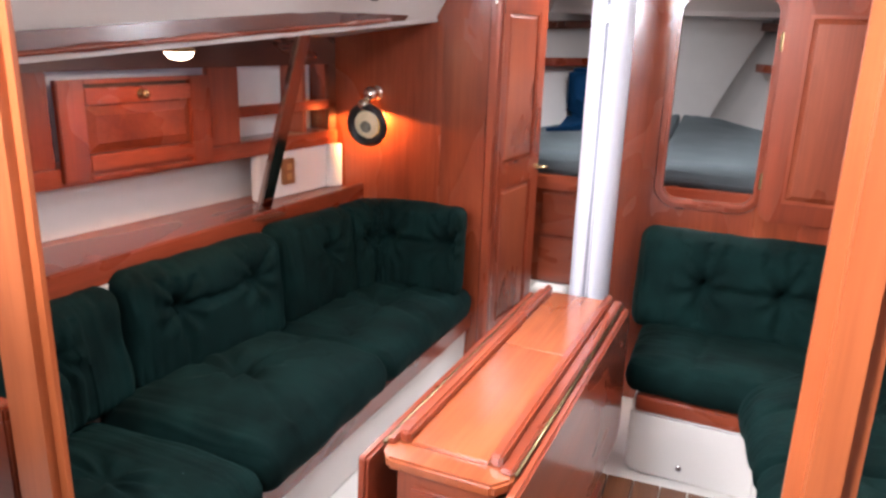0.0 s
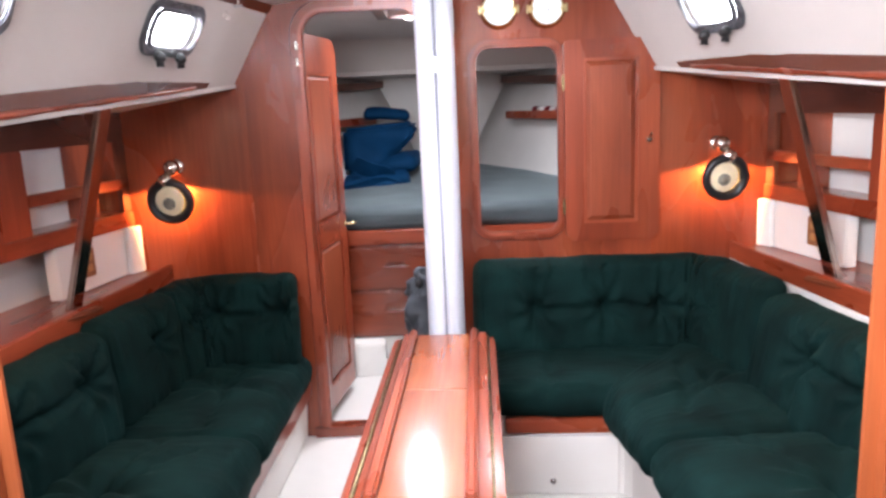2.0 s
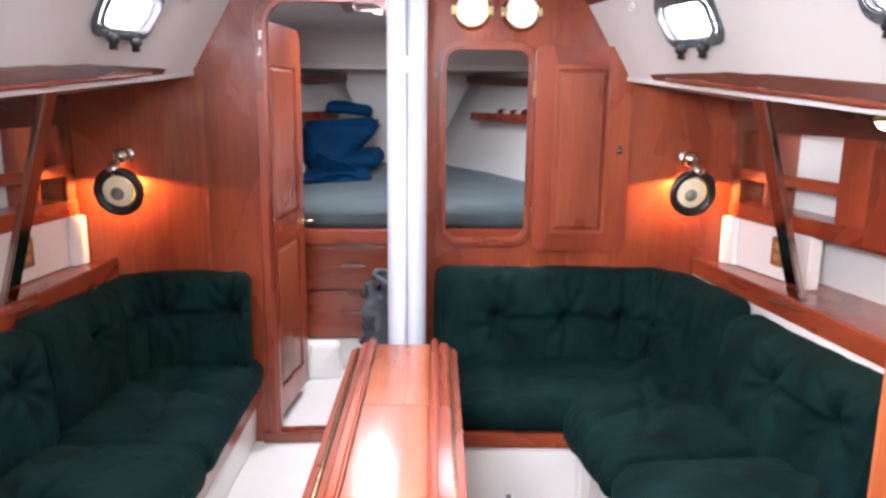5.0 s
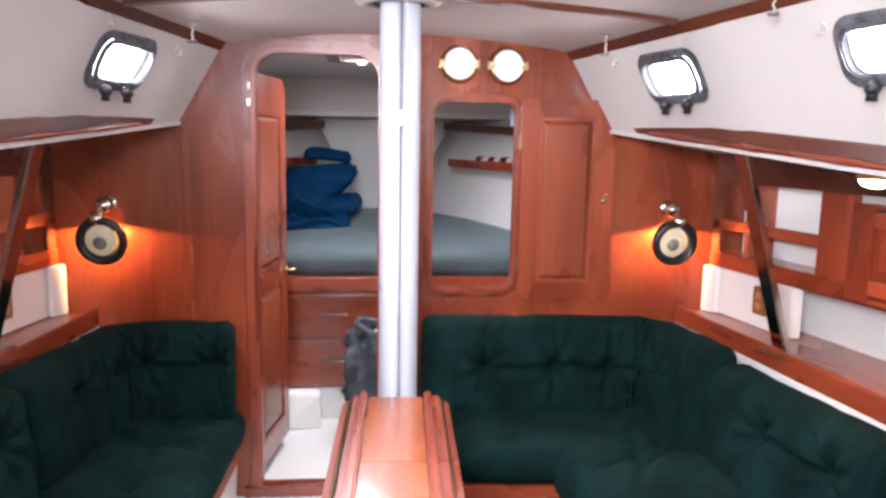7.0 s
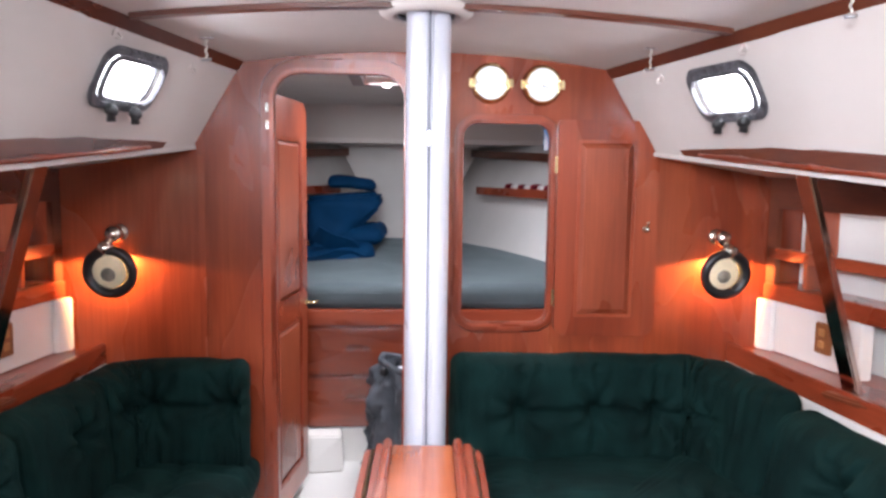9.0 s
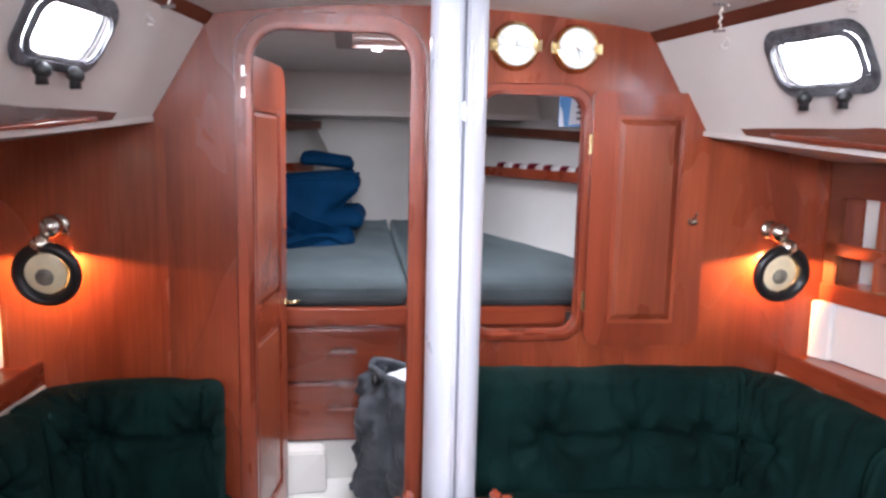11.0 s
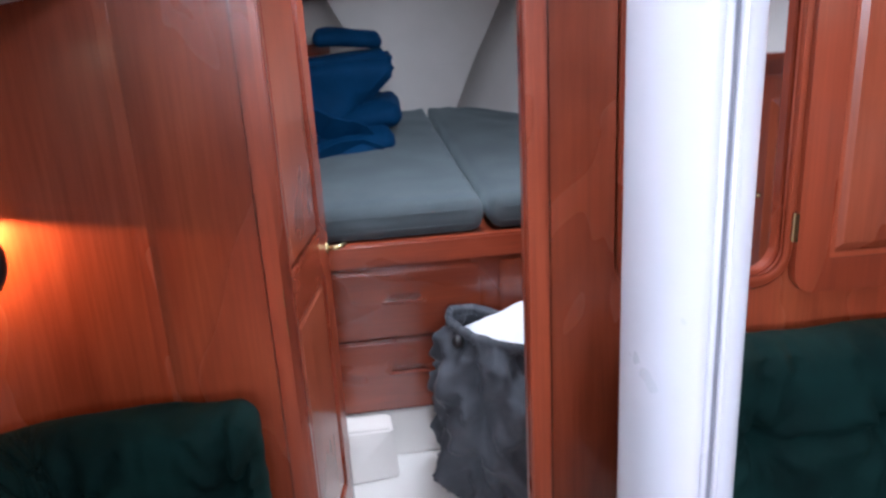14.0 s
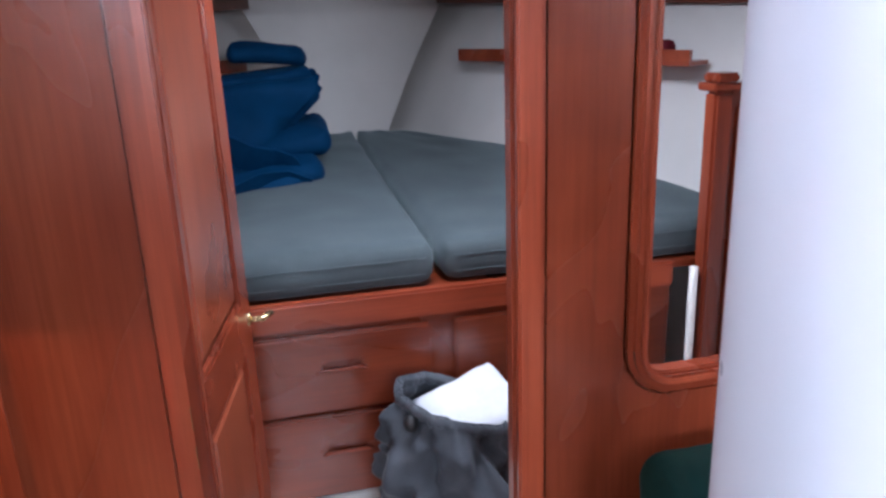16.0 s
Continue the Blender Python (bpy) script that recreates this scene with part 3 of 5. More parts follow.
def hatch_door():
    w, h = 0.368, 0.778
    t = panel_door("window_shutter", w, h, None, [(0.072, 0.285, 0.070, 0.708)], (0.045, 0.045, 0.06, 0.02), "open cherry panel shutter folded back against the bulkhead", "shutter", 0.022, both=False)
    part("knob", join(lathe([(0, 0.0), (0.013, 0.0), (0.013, 0.004), (0.006, 0.008), (0.005, 0.016), (0.010, 0.022), (0.008, 0.028), (0, 0.029)], pose(w - 0.044, 0, 0.392, 90)), tube([(w - 0.044, -0.022, 0.403), (w - 0.039, -0.028, 0.422)], 0.003, 6)), NICKEL, t, "small nickel turn latch", True)
    for z in (0.14, 0.62):
        part("hinge", join(tube([(-0.004, 0.012, z - 0.03), (-0.004, 0.012, z + 0.03)], 0.0045, 8), box(-0.004, 0.001, 0.0, 0.02, z - 0.03, z + 0.03, 0.0004, 1)), BRASS, t, "brass butt hinge")
    t.matrix_world = pose(0.465, -0.026, 0.801, 0, 0, -1.5)


hatch_door()

# ---- settees ----
def settee_base_port():
    t = thing("settee", (-0.66, -1.0, 0.0), "white moulded settee base with a cherry top rail", "settee base")
    part("moulded_front", hexa([(-0.635, -0.002, 0.0), (-1.25, -0.002, 0.0), (-1.5, -1.98, 0.0), (-0.715, -1.98, 0.0), (-0.620, -0.002, 0.245), (-1.25, -0.002, 0.245), (-1.5, -1.98, 0.245), (-0.705, -1.98, 0.245)], 0.008), GEL, t)
    part("cherry_rail", hexa([(-0.604, -0.003, 0.185), (-0.64, -0.003, 0.185), (-0.72, -1.98, 0.185), (-0.684, -1.98, 0.185), (-0.604, -0.003, 0.262), (-0.64, -0.003, 0.262), (-0.72, -1.98, 0.262), (-0.684, -1.98, 0.262)], 0.006), WY, t)


settee_base_port()


def settee_base_starboard():
    t = thing("settee", (0.6, -0.8, 0.0), "white moulded L-shaped settee base with a cherry top rail", "settee base")
    out0 = [(0.150, -0.545, 0), (0.560, -0.570, 0), (0.585, -0.62, 0), (0.600, -1.98, 0), (1.5, -1.98, 0), (1.25, -0.003, 0), (0.150, -0.003, 0)]
    part("moulded_front", prism(out0, (0, 0, 0.235), 0.012), GEL, t)
    part("cherry_rail", prism([(0.165, -0.553, 0.236), (0.545, -0.578, 0.236), (0.545, -0.535, 0.236), (0.165, -0.51, 0.236)], (0, 0, 0.052), 0.005), WX, t)
    part("cherry_rail", prism([(0.572, -0.66, 0.236), (0.588, -1.97, 0.236), (0.63, -1.97, 0.236), (0.61, -0.66, 0.236)], (0, 0, 0.052), 0.005), WY, t)
    part("screw", lathe([(0, 0.0), (0.011, 0.0), (0.011, 0.002), (0.007, 0.0045), (0, 0.005)], pose(0.325, -0.556, 0.055, 90), 16), STEEL, t, "round steel fastener")


settee_base_starboard()
PORT_BACK = Plan([(-0.595, -0.075), (-0.86, -0.050), (-1.08, -0.09), (-1.115, -0.32), (-1.185, -0.72)])


def back_cushion(line, s0, s1, z0, z1, thick, lean, inward, label, buttons, creases, seed, sag=0.0, group="settee back cushions"):
    """A back cushion that follows a line in plan; lean: how far its foot stands inward of its top."""
    L, H = s1 - s0, z1 - z0
    sc, zc = (s0 + s1) / 2, (z0 + z1) / 2

    def warp(x, y, z):
        p, d = line.at(max(0.002, min(line.length - 0.002, sc + x)))
        ex = sc + x - max(0.002, min(line.length - 0.002, sc + x))
        n = Vector((-d.y, d.x, 0)) * inward
        k = 0.5 - y / H
        q = p + d * ex + n * (z + thick / 2 + lean * k)
        return Vector((q.x, q.y, zc + y - sag * (x / L) ** 2))

    bm = padding(L, H, thick, min(0.048, thick * 0.42), warp, buttons, creases, 0.020, 0.0095, seed, int(40 + 90 * L), 44, 6)
    p, d = line.at(sc)
    return single("back_cushion", bm, GREEN, (p.x, p.y, z0), label, "cushion", group, smooth=True)


def tufts(L, H, xs, y=0.02):
    """Buttons at a height, a crease between them and gathers up to the top edge."""
    b = [(x, y, 0.040, 0.036) for x in xs]
    c = [(xs[0], y, xs[-1], y, 0.026, 0.011)] if len(xs) > 1 else []
    for x in xs:
        c += [(x, y, x + 0.01, H / 2, 0.018, 0.011), (x, y, x - 0.015, -H / 2, 0.012, 0.014), (x, y, x + 0.07, H / 2.4, 0.013, 0.009), (x, y, x - 0.08, H / 2.6, 0.012, 0.009)]
    return b, c


lp = PORT_BACK.length
b, c = tufts(0.8, 0.36, (-0.30, -0.02, 0.24), 0.04)
back_cushion(PORT_BACK, 0.0, lp - 0.40, 0.375, 0.745, 0.115, 0.03, 1, "dark green tufted corner back cushion of the settee", [*b], c, 1)
b, c = tufts(0.4, 0.36, (-0.05,), 0.04)
back_cushion(PORT_BACK, lp - 0.41, lp + 0.005, 0.375, 0.745, 0.115, 0.03, 1, "dark green tufted settee back cushion with gathered creases", b, c, 2)
PORT_BACK2 = Plan([(-1.185, -0.735), (-1.23, -1.05), (-1.285, -1.345)])
b, c = tufts(0.61, 0.36, (-0.17, 0.14), 0.05)
back_cushion(PORT_BACK2, 0.0, PORT_BACK2.length, 0.375, 0.735, 0.12, 0.05, 1, "dark green tufted settee back cushion with gathered creases", b, c, 3)
PORT_BACK3 = Plan([(-1.285, -1.36), (-1.30, -1.62), (-1.20, -1.90)])
back_cushion(PORT_BACK3, 0.0, PORT_BACK3.length, 0.375, 0.715, 0.12, 0.04, 1, "dark green settee back cushion at the aft end", *tufts(0.5, 0.34, (0.0,), 0.05), 4)
STAR_BACK = Plan([(0.085, -0.045), (0.45, -0.055), (0.80, -0.055), (1.03, -0.12), (1.08, -0.36), (1.115, -0.60)])
ls = STAR_BACK.length
b, c = tufts(ls, 0.37, (-0.47, -0.21, 0.02, 0.40), 0.0)
back_cushion(STAR_BACK, 0.0, ls, 0.385, 0.758, 0.115, 0.05, -1, "long dark green tufted back cushion curving round the settee corner", b, c, 5)
STAR_BACK2 = Plan([(1.12, -0.615), (1.15, -0.95), (1.20, -1.30)])
b, c = tufts(0.68, 0.37, (-0.05, 0.2), 0.04)
back_cushion(STAR_BACK2, 0.0, STAR_BACK2.length, 0.385, 0.728, 0.125, 0.07, -1, "dark green tufted settee back cushion beside the corner", b, c, 6)
STAR_BACK3 = Plan([(1.20, -1.315), (1.24, -1.6), (1.28, -1.95)])
back_cushion(STAR_BACK3, 0.0, STAR_BACK3.length, 0.385, 0.728, 0.125, 0.07, -1, "dark green tufted settee back cushion at the aft end", b, c, 7)


def seat_cushion(corners, z0, z1, label, buttons, creases, seed, puff=0.03, L=0.75, H=0.5):
    """A seat cushion over a four-cornered plan: front aft, front fore, back fore, back aft; its x runs fore."""
    A, B, C, D = [Vector((x, y, 0)) for x, y in corners]
    T = z1 - z0

    def warp(x, y, z):
        u, v = x / L + 0.5, y / H + 0.5
        p = (A * (1 - u) + B * u) * (1 - v) + (D * (1 - u) + C * u) * v
        return Vector((p.x, p.y, (z0 + z1) / 2 + z))

    bm = padding(L, H, T, min(0.055, T * 0.45), warp, buttons, creases, puff, 0.0075, seed, 100, 60, 6)
    return single("seat_cushion", bm, GREEN, (*((A + C) / 2).xy, z0), label, "cushion", "settee seat cushions", smooth=True)


seat_cushion([(-0.600, -0.815), (-0.575, -0.05), (-1.05, -0.06), (-1.13, -0.80)], 0.262, 0.385, "dark green settee seat cushion with gathered front edge", [(0.0, 0.02, 0.02, 0.06)], [(-0.3, -0.05, 0.3, 0.0, 0.016, 0.02), (-0.1, -0.25, 0.05, 0.0, 0.012, 0.02), (0.15, -0.25, 0.2, 0.1, 0.010, 0.02)], 11)
seat_cushion([(-0.605, -1.50), (-0.598, -0.822), (-1.12, -0.80), (-1.20, -1.50)], 0.262, 0.395, "dark green settee seat cushion, puffed up, with a button and creases", [(-0.02, 0.06, 0.032, 0.06)], [(-0.05, 0.06, 0.2, -0.1, 0.016, 0.02), (0, 0.06, 0.28, 0.02, 0.016, 0.016), (-0.2, -0.2, 0.0, 0.05, 0.012, 0.02)], 12, 0.045)
seat_cushion([(-0.62, -1.96), (-0.61, -1.51), (-1.2, -1.50), (-1.2, -1.94)], 0.262, 0.375, "dark green settee seat cushion at the aft end", [(0.0, 0.0, 0.02, 0.05)], [], 13)
seat_cushion([(0.118, -0.555), (0.118, -0.10), (0.97, -0.09), (0.66, -0.62)], 0.288, 0.405, "dark green settee seat cushion along the bulkhead", [], [(-0.3, -0.1, 0.3, -0.15, 0.012, 0.02)], 14, 0.022, 0.46, 0.75)
seat_cushion([(0.512, -1.02), (0.470, -0.655), (0.93, -0.12), (1.12, -0.97)], 0.290, 0.425, "dark green wedge-shaped corner seat cushion", [(-0.02, 0.05, 0.02, 0.06)], [(-0.2, -0.1, 0.2, 0.05, 0.016, 0.02), (0.0, -0.25, 0.05, 0.15, 0.014, 0.02)], 15, 0.03)
seat_cushion([(0.535, -1.72), (0.515, -1.03), (1.11, -0.98), (1.17, -1.72)], 0.290, 0.425, "dark green puffed settee seat cushion with creases", [(0.02, 0.05, 0.03, 0.06)], [(0.02, 0.05, 0.3, -0.05, 0.016, 0.018), (0.02, 0.05, 0.25, 0.15, 0.014, 0.018), (-0.3, -0.1, 0.02, 0.05, 0.012, 0.02)], 16, 0.045)


# ---- shelves and lockers along the hull ----
def along(s, y, z, off=0.0):
    return Vector((s * (wall_x(y) - off), y, z))


def rail(s, y0, y1, z0, z1, off=0.0, thick=0.02, x_of=wall_x, w=0.003):
    """A board standing along a side: inner face at x_of(y) - off."""
    c = []
    for z in (z0, z1):
        c += [(s * (x_of(y0) - off), y0, z), (s * (x_of(y0) - off + thick), y0, z), (s * (x_of(y1) - off + thick), y1, z), (s * (x_of(y1) - off), y1, z)]
    return hexa(c, w)


def edge_x(y):
    return 1.118 - 0.09 * y


def side_joinery(s):
    END = -1.99
    # shelf behind the settee back with its edge board
    t = thing("settee_shelf", (s * 1.2, -0.9, 0.70), "cherry shelf with a raised edge board behind the settee back", "shelf")
    part("edge_board", rail(s, -0.018, END, 0.705, 0.776, 0.0, 0.018, edge_x, 0.004), WY, t)
    part("shelf_board", hexa([(s * (edge_x(0) + 0.018), -0.004, 0.735), (s * (wall_x(0) + 0.2), -0.004, 0.735), (s * (wall_x(END) + 0.2), END, 0.735), (s * (edge_x(END) + 0.018), END, 0.735),
         (s * (edge_x(0) + 0.018), -0.004, 0.750), (s * (wall_x(0) + 0.2), -0.004, 0.750), (s * (wall_x(END) + 0.2), END, 0.750), (s * (edge_x(END) + 0.018), END, 0.750)], 0.002), WY, t)
    part("white_backing_strip", rail(s, -0.02, END, 0.668, 0.7045, 0.004, 0.02, edge_x, 0.002), GEL, t, "white strip under the shelf edge")
    part("end_cleat", hexa([(s * 1.135, -0.60, 0.75), (s * 1.22, -0.60, 0.75), (s * 1.24, -0.80, 0.75), (s * 1.205, -0.80, 0.75), (s * 1.135, -0.60, 0.768), (s * 1.22, -0.60, 0.768), (s * 1.24, -0.80, 0.768), (s * 1.205, -0.80, 0.768)], 0.006), DKY, t)
    # the white lining seen below and between the rails
    part("white_lining", rail(s, -0.004, END, 0.75, 1.38, -0.13, 0.01), GELW, t, "white lining at the back of the shelf")
    # locker front
    f = thing("hull_locker", (s * 1.3, -0.9, 0.94), "cherry face frame of the hull lockers with open compartments", "locker")
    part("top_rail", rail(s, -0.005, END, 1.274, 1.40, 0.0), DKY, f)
    part("bottom_rail", rail(s, -0.005, END, 0.940, 0.998, 0.006), WY, f)
    part("middle_rail", rail(s, -0.005, -0.556, 1.090, 1.130, 0.0), WY, f)
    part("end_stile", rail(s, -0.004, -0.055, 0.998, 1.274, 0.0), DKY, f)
    part("stile", rail(s, -0.556, -0.700, 0.998, 1.274, 0.0), WZ, f)
    part("stile", rail(s, -1.270, -1.36, 0.998, 1.274, 0.0), WZ, f)
    part("end_panel", rail(s, -1.36, END, 0.998, 1.274, 0.0), PZ, f)
    part("compartment_floor", hexa([along(s, -0.005, 0.985, -0.021), along(s, -0.005, 0.985, -0.128), along(s, END, 0.985, -0.128), along(s, END, 0.985, -0.021), along(s, -0.005, 0.996, -0.021), along(s, -0.005, 0.996, -0.128), along(s, END, 0.996, -0.128), along(s, END, 0.996, -0.021)], 0.001), WY, f)
    part("divider", hexa([along(s, -0.556, 0.998, -0.021), along(s, -0.556, 0.998, -0.128), along(s, -0.574, 0.998, -0.128), along(s, -0.574, 0.998, -0.021), along(s, -0.556, 1.29, -0.021), along(s, -0.556, 1.29, -0.128), along(s, -0.574, 1.29, -0.128), along(s, -0.574, 1.29, -0.021)], 0.001), PZ, f)
    part("divider", hexa([along(s, -0.17, 0.998, -0.021), along(s, -0.17, 0.998, -0.128), along(s, -0.188, 0.998, -0.128), along(s, -0.188, 0.998, -0.021), along(s, -0.17, 1.29, -0.021), along(s, -0.17, 1.29, -0.128), along(s, -0.188, 1.29, -0.128), along(s, -0.188, 1.29, -0.021)], 0.001), PZ, f)
    # locker door
    y0, y1, z0, z1 = -0.708, -1.262, 0.952, 1.252
    def at(y, z, off):
        return along(s, y, z, off)
    def slab(ya, yb, za, zb, o0, o1, w=0.003):
        return hexa([at(ya, za, o1), at(ya, za, o0), at(yb, za, o0), at(yb, za, o1), at(ya, zb, o1), at(ya, zb, o0), at(yb, zb, o0), at(yb, zb, o1)], w)
    ya, yb = y0 - 0.085, y1 + 0.085
    # dark backing sheet: shade inside the vent slots is put into its colour
    d = part("door", slab(ya, yb, z0 + 0.002, z1 - 0.002, 0.001, 0.004, 0), SLOTSHADE, f, "closed cherry door with a raised panel and vent slots")
    part("stile", slab(y0, y0 - 0.085, z0, z1, 0.001, 0.022), WZ, d)
    part("stile", slab(y1 + 0.085, y1, z0, z1, 0.001, 0.022), WZ, d)
    ya, yb = y0 - 0.085, y1 + 0.085
    part("bottom_rail", slab(ya, yb, z0, z0 + 0.012, 0.001, 0.022), WY, d)
    part("bottom_rail", slab(ya, yb, z0 + 0.026, z0 + 0.075, 0.001, 0.022), WY, d)
    part("top_rail", slab(ya, yb, z1 - 0.014, z1, 0.001, 0.022), WY, d)
    part("top_rail", slab(ya, yb, z1 - 0.075, z1 - 0.026, 0.001, 0.022), WY, d)
    a, bq = z0 + 0.078, z1 - 0.078
    part("panel", hexa([at(ya - .002, a, 0.010), at(ya - .002, a, 0.004), at(yb + .002, a, 0.004), at(yb + .002, a, 0.010), at(ya - .002, bq, 0.010), at(ya - .002, bq, 0.004), at(yb + .002, bq, 0.004), at(yb + .002, bq, 0.010)], 0), PX, d)
    e = 0.03
    bm = bmesh.new()
    lo = [bm.verts.new(at(*q, 0.010)) for q in ((ya - .004, a + .003), (yb + .004, a + .003), (yb + .004, bq - .003), (ya - .004, bq - .003))]
    hi = [bm.verts.new(at(*q, 0.020)) for q in ((ya - e, a + e), (yb + e, a + e), (yb + e, bq - e), (ya - e, bq - e))]
    for i in range(4):
        bm.faces.new((lo[i], lo[(i + 1) % 4], hi[(i + 1) % 4], hi[i]))
    bm.faces.new(hi), bm.faces.new(lo[::-1])
    bmesh.ops.recalc_face_normals(bm, faces=bm.faces)
    part("raised_field", bm, PX, d)
    p = at(-0.985, z1 - 0.050, 0.022)
    part("knob", lathe([(0, 0), (0.016, 0), (0.016, 0.003), (0.008, 0.006), (0.007, 0.014), (0.014, 0.020), (0.012, 0.027), (0, 0.029)], look(p, p + Vector((s, 0.17, 0)))), BRASS, d, "round brass knob", True)
    # high shelf: white underside, fiddle board, grab rail
    def fid_x(y):
        return 0.828 - 0.215 * (y + 0.11)
    def fz(y):
        return 1.462 + 0.085 * (y + 0.1)
    h = thing("high_shelf", (s * 1.0, -0.9, 1.40), "long shelf under the cabin side with a mahogany fiddle board", "shelf")
    ysx = [-0.003, -0.12, -0.5, -1.0, -1.5, END]
    bm = bmesh.new()
    rows = []
    for y in ysx:
        zi = 1.457 + 0.085 * y
        rows.append([bm.verts.new((s * (0.800 - 0.217 * y), y, zi)), bm.verts.new((s * wall_x(y), y, 1.385 + 0.01 * y)), bm.verts.new((s * (wall_x(y)), y, 1.400 + 0.01 * y)), bm.verts.new((s * (0.800 - 0.217 * y), y, zi + 0.015))])
    for q, r in zip(rows, rows[1:]):
        for k in range(4):
            bm.faces.new((q[k], q[(k + 1) % 4], r[(k + 1) % 4], r[k]))
    bm.faces.new(rows[0]), bm.faces.new(rows[-1][::-1])
    bmesh.ops.recalc_face_normals(bm, faces=bm.faces)
    part("shelf_board", bm, LINER, h, "white underside of the shelf")
    bm = bmesh.new()
    rows = []
    ysf = [-0.150 - 1.835 * i / 24 for i in range(25)]
    for y in ysf:
        tip = smoothstep(-0.150, -0.205, y)
        top = fz(y) + 0.056
        low = fz(y) + 0.036 - 0.050 * tip
        x = fid_x(y)
        rows.append([bm.verts.new((s * (x + q), y, z)) for q, z in ((0.0, low), (0.020, low), (0.024, top), (0.004, top))])
    for q, r in zip(rows, rows[1:]):
        for k in range(4):
            bm.faces.new((q[k], q[(k + 1) % 4], r[(k + 1) % 4], r[k]))
    bm.faces.new(rows[0]), bm.faces.new(rows[-1][::-1])
    bmesh.ops.recalc_face_normals(bm, faces=bm.faces)
    part("fiddle_board", soften(bm, 0.004), DKY, h)
    g = []
    for i in range(49):
        y = -0.33 - 1.60 * i / 48
        ph = (y + 0.33) / -0.32 % 1.0
        foot = math.exp(-((ph - 0.5) / 0.16) ** 2)
        g.append(((s * (fid_x(y) - 0.010 - 0.012 * (1 - foot)), y, fz(y) + 0.010), 0.0095 + 0.006 * foot))
    part("grab_rail", tube([q[0] for q in g], [q[1] for q in g], 10, 0.75), WY, h, "scalloped mahogany grab rail", True)
    # wooden strut from the high shelf down to the settee shelf
    u = thing("chainplate_strut", (s * 1.24, -0.61, 0.76), "flat polished steel tie bar slanting from shelf to shelf", "strut")
    top, bot = Vector((s * 1.075, -0.545, 1.415)), Vector((s * 1.235, -0.605, 0.755))
    ax = (bot - top)
    wv = Vector((0.12 * s, -1, 0)).normalized() * 0.033
    tv = Vector((1, 0, 0)) * 0.011
    def bar(a, b_, k):
        p, q = top + ax * a, top + ax * b_
        return hexa([q - wv * k - tv * k, q + wv * k - tv * k, q + wv * k + tv * k, q - wv * k + tv * k, p - wv * k - tv * k, p + wv * k - tv * k, p + wv * k + tv * k, p - wv * k + tv * k], 0.004)
    part("casing", bar(0.0, 1.0, 1.0), TIEBAR, u)
    part("top_plate", prism([(top.x + s * 0.02 + 0.05 * math.cos(q), top.y + 0.10 * math.sin(q), 1.408) for q in [2 * math.pi * k / 24 for k in range(24)]], (0, 0, 0.012)), BLACK, u, "dark oval top plate")
    # power outlet
    o = thing("power_outlet", (*along(s, -0.30, 0.80, 0.0).xy, 0.80), "brown two-socket power outlet on the white lining", "outlet")
    def patch(y, z, hy, hz, o0, o1, w):
        return hexa([along(s, y + hy, z - hz, o1), along(s, y + hy, z - hz, o0), along(s, y - hy, z - hz, o0), along(s, y - hy, z - hz, o1), along(s, y + hy, z + hz, o1), along(s, y + hy, z + hz, o0), along(s, y - hy, z + hz, o0), along(s, y - hy, z + hz, o1)], w)
    part("cover_plate", patch(-0.31, 0.855, 0.032, 0.052, -0.05, 0.006, 0.003), OUTLET, o)
    for dz in (-0.02, 0.02):
        part("socket", patch(-0.31, 0.855 + dz, 0.014, 0.013, 0.004, 0.009, 0.003), TAN, o, "tan socket face")
    # white box that carries the outlet next to the bulkhead
    q = thing("lining_box", (s * 1.29, -0.2, 0.752), "white moulded panel beside the bulkhead under the locker rail", "panel")
    part("panel", hexa([along(s, -0.006, 0.752, -0.008), along(s, -0.006, 0.752, -0.05), along(s, -0.46, 0.752, -0.05), along(s, -0.46, 0.752, -0.008), along(s, -0.006, 0.938, -0.008), along(s, -0.006, 0.938, -0.05), along(s, -0.46, 0.938, -0.05), along(s, -0.46, 0.938, -0.008)], 0.004), GELW, q)
    part("corner_post", hexa([along(s, -0.006, 0.752, 0.03), along(s, -0.006, 0.752, -0.006), along(s, -0.07, 0.752, -0.006), along(s, -0.07, 0.752, 0.01), along(s, -0.006, 0.938, 0.03), along(s, -0.006, 0.938, -0.006), along(s, -0.07, 0.938, -0.006), along(s, -0.07, 0.938, 0.01)], 0.004), GELW, q)


for s in (-1, 1):
    side_joinery(s)

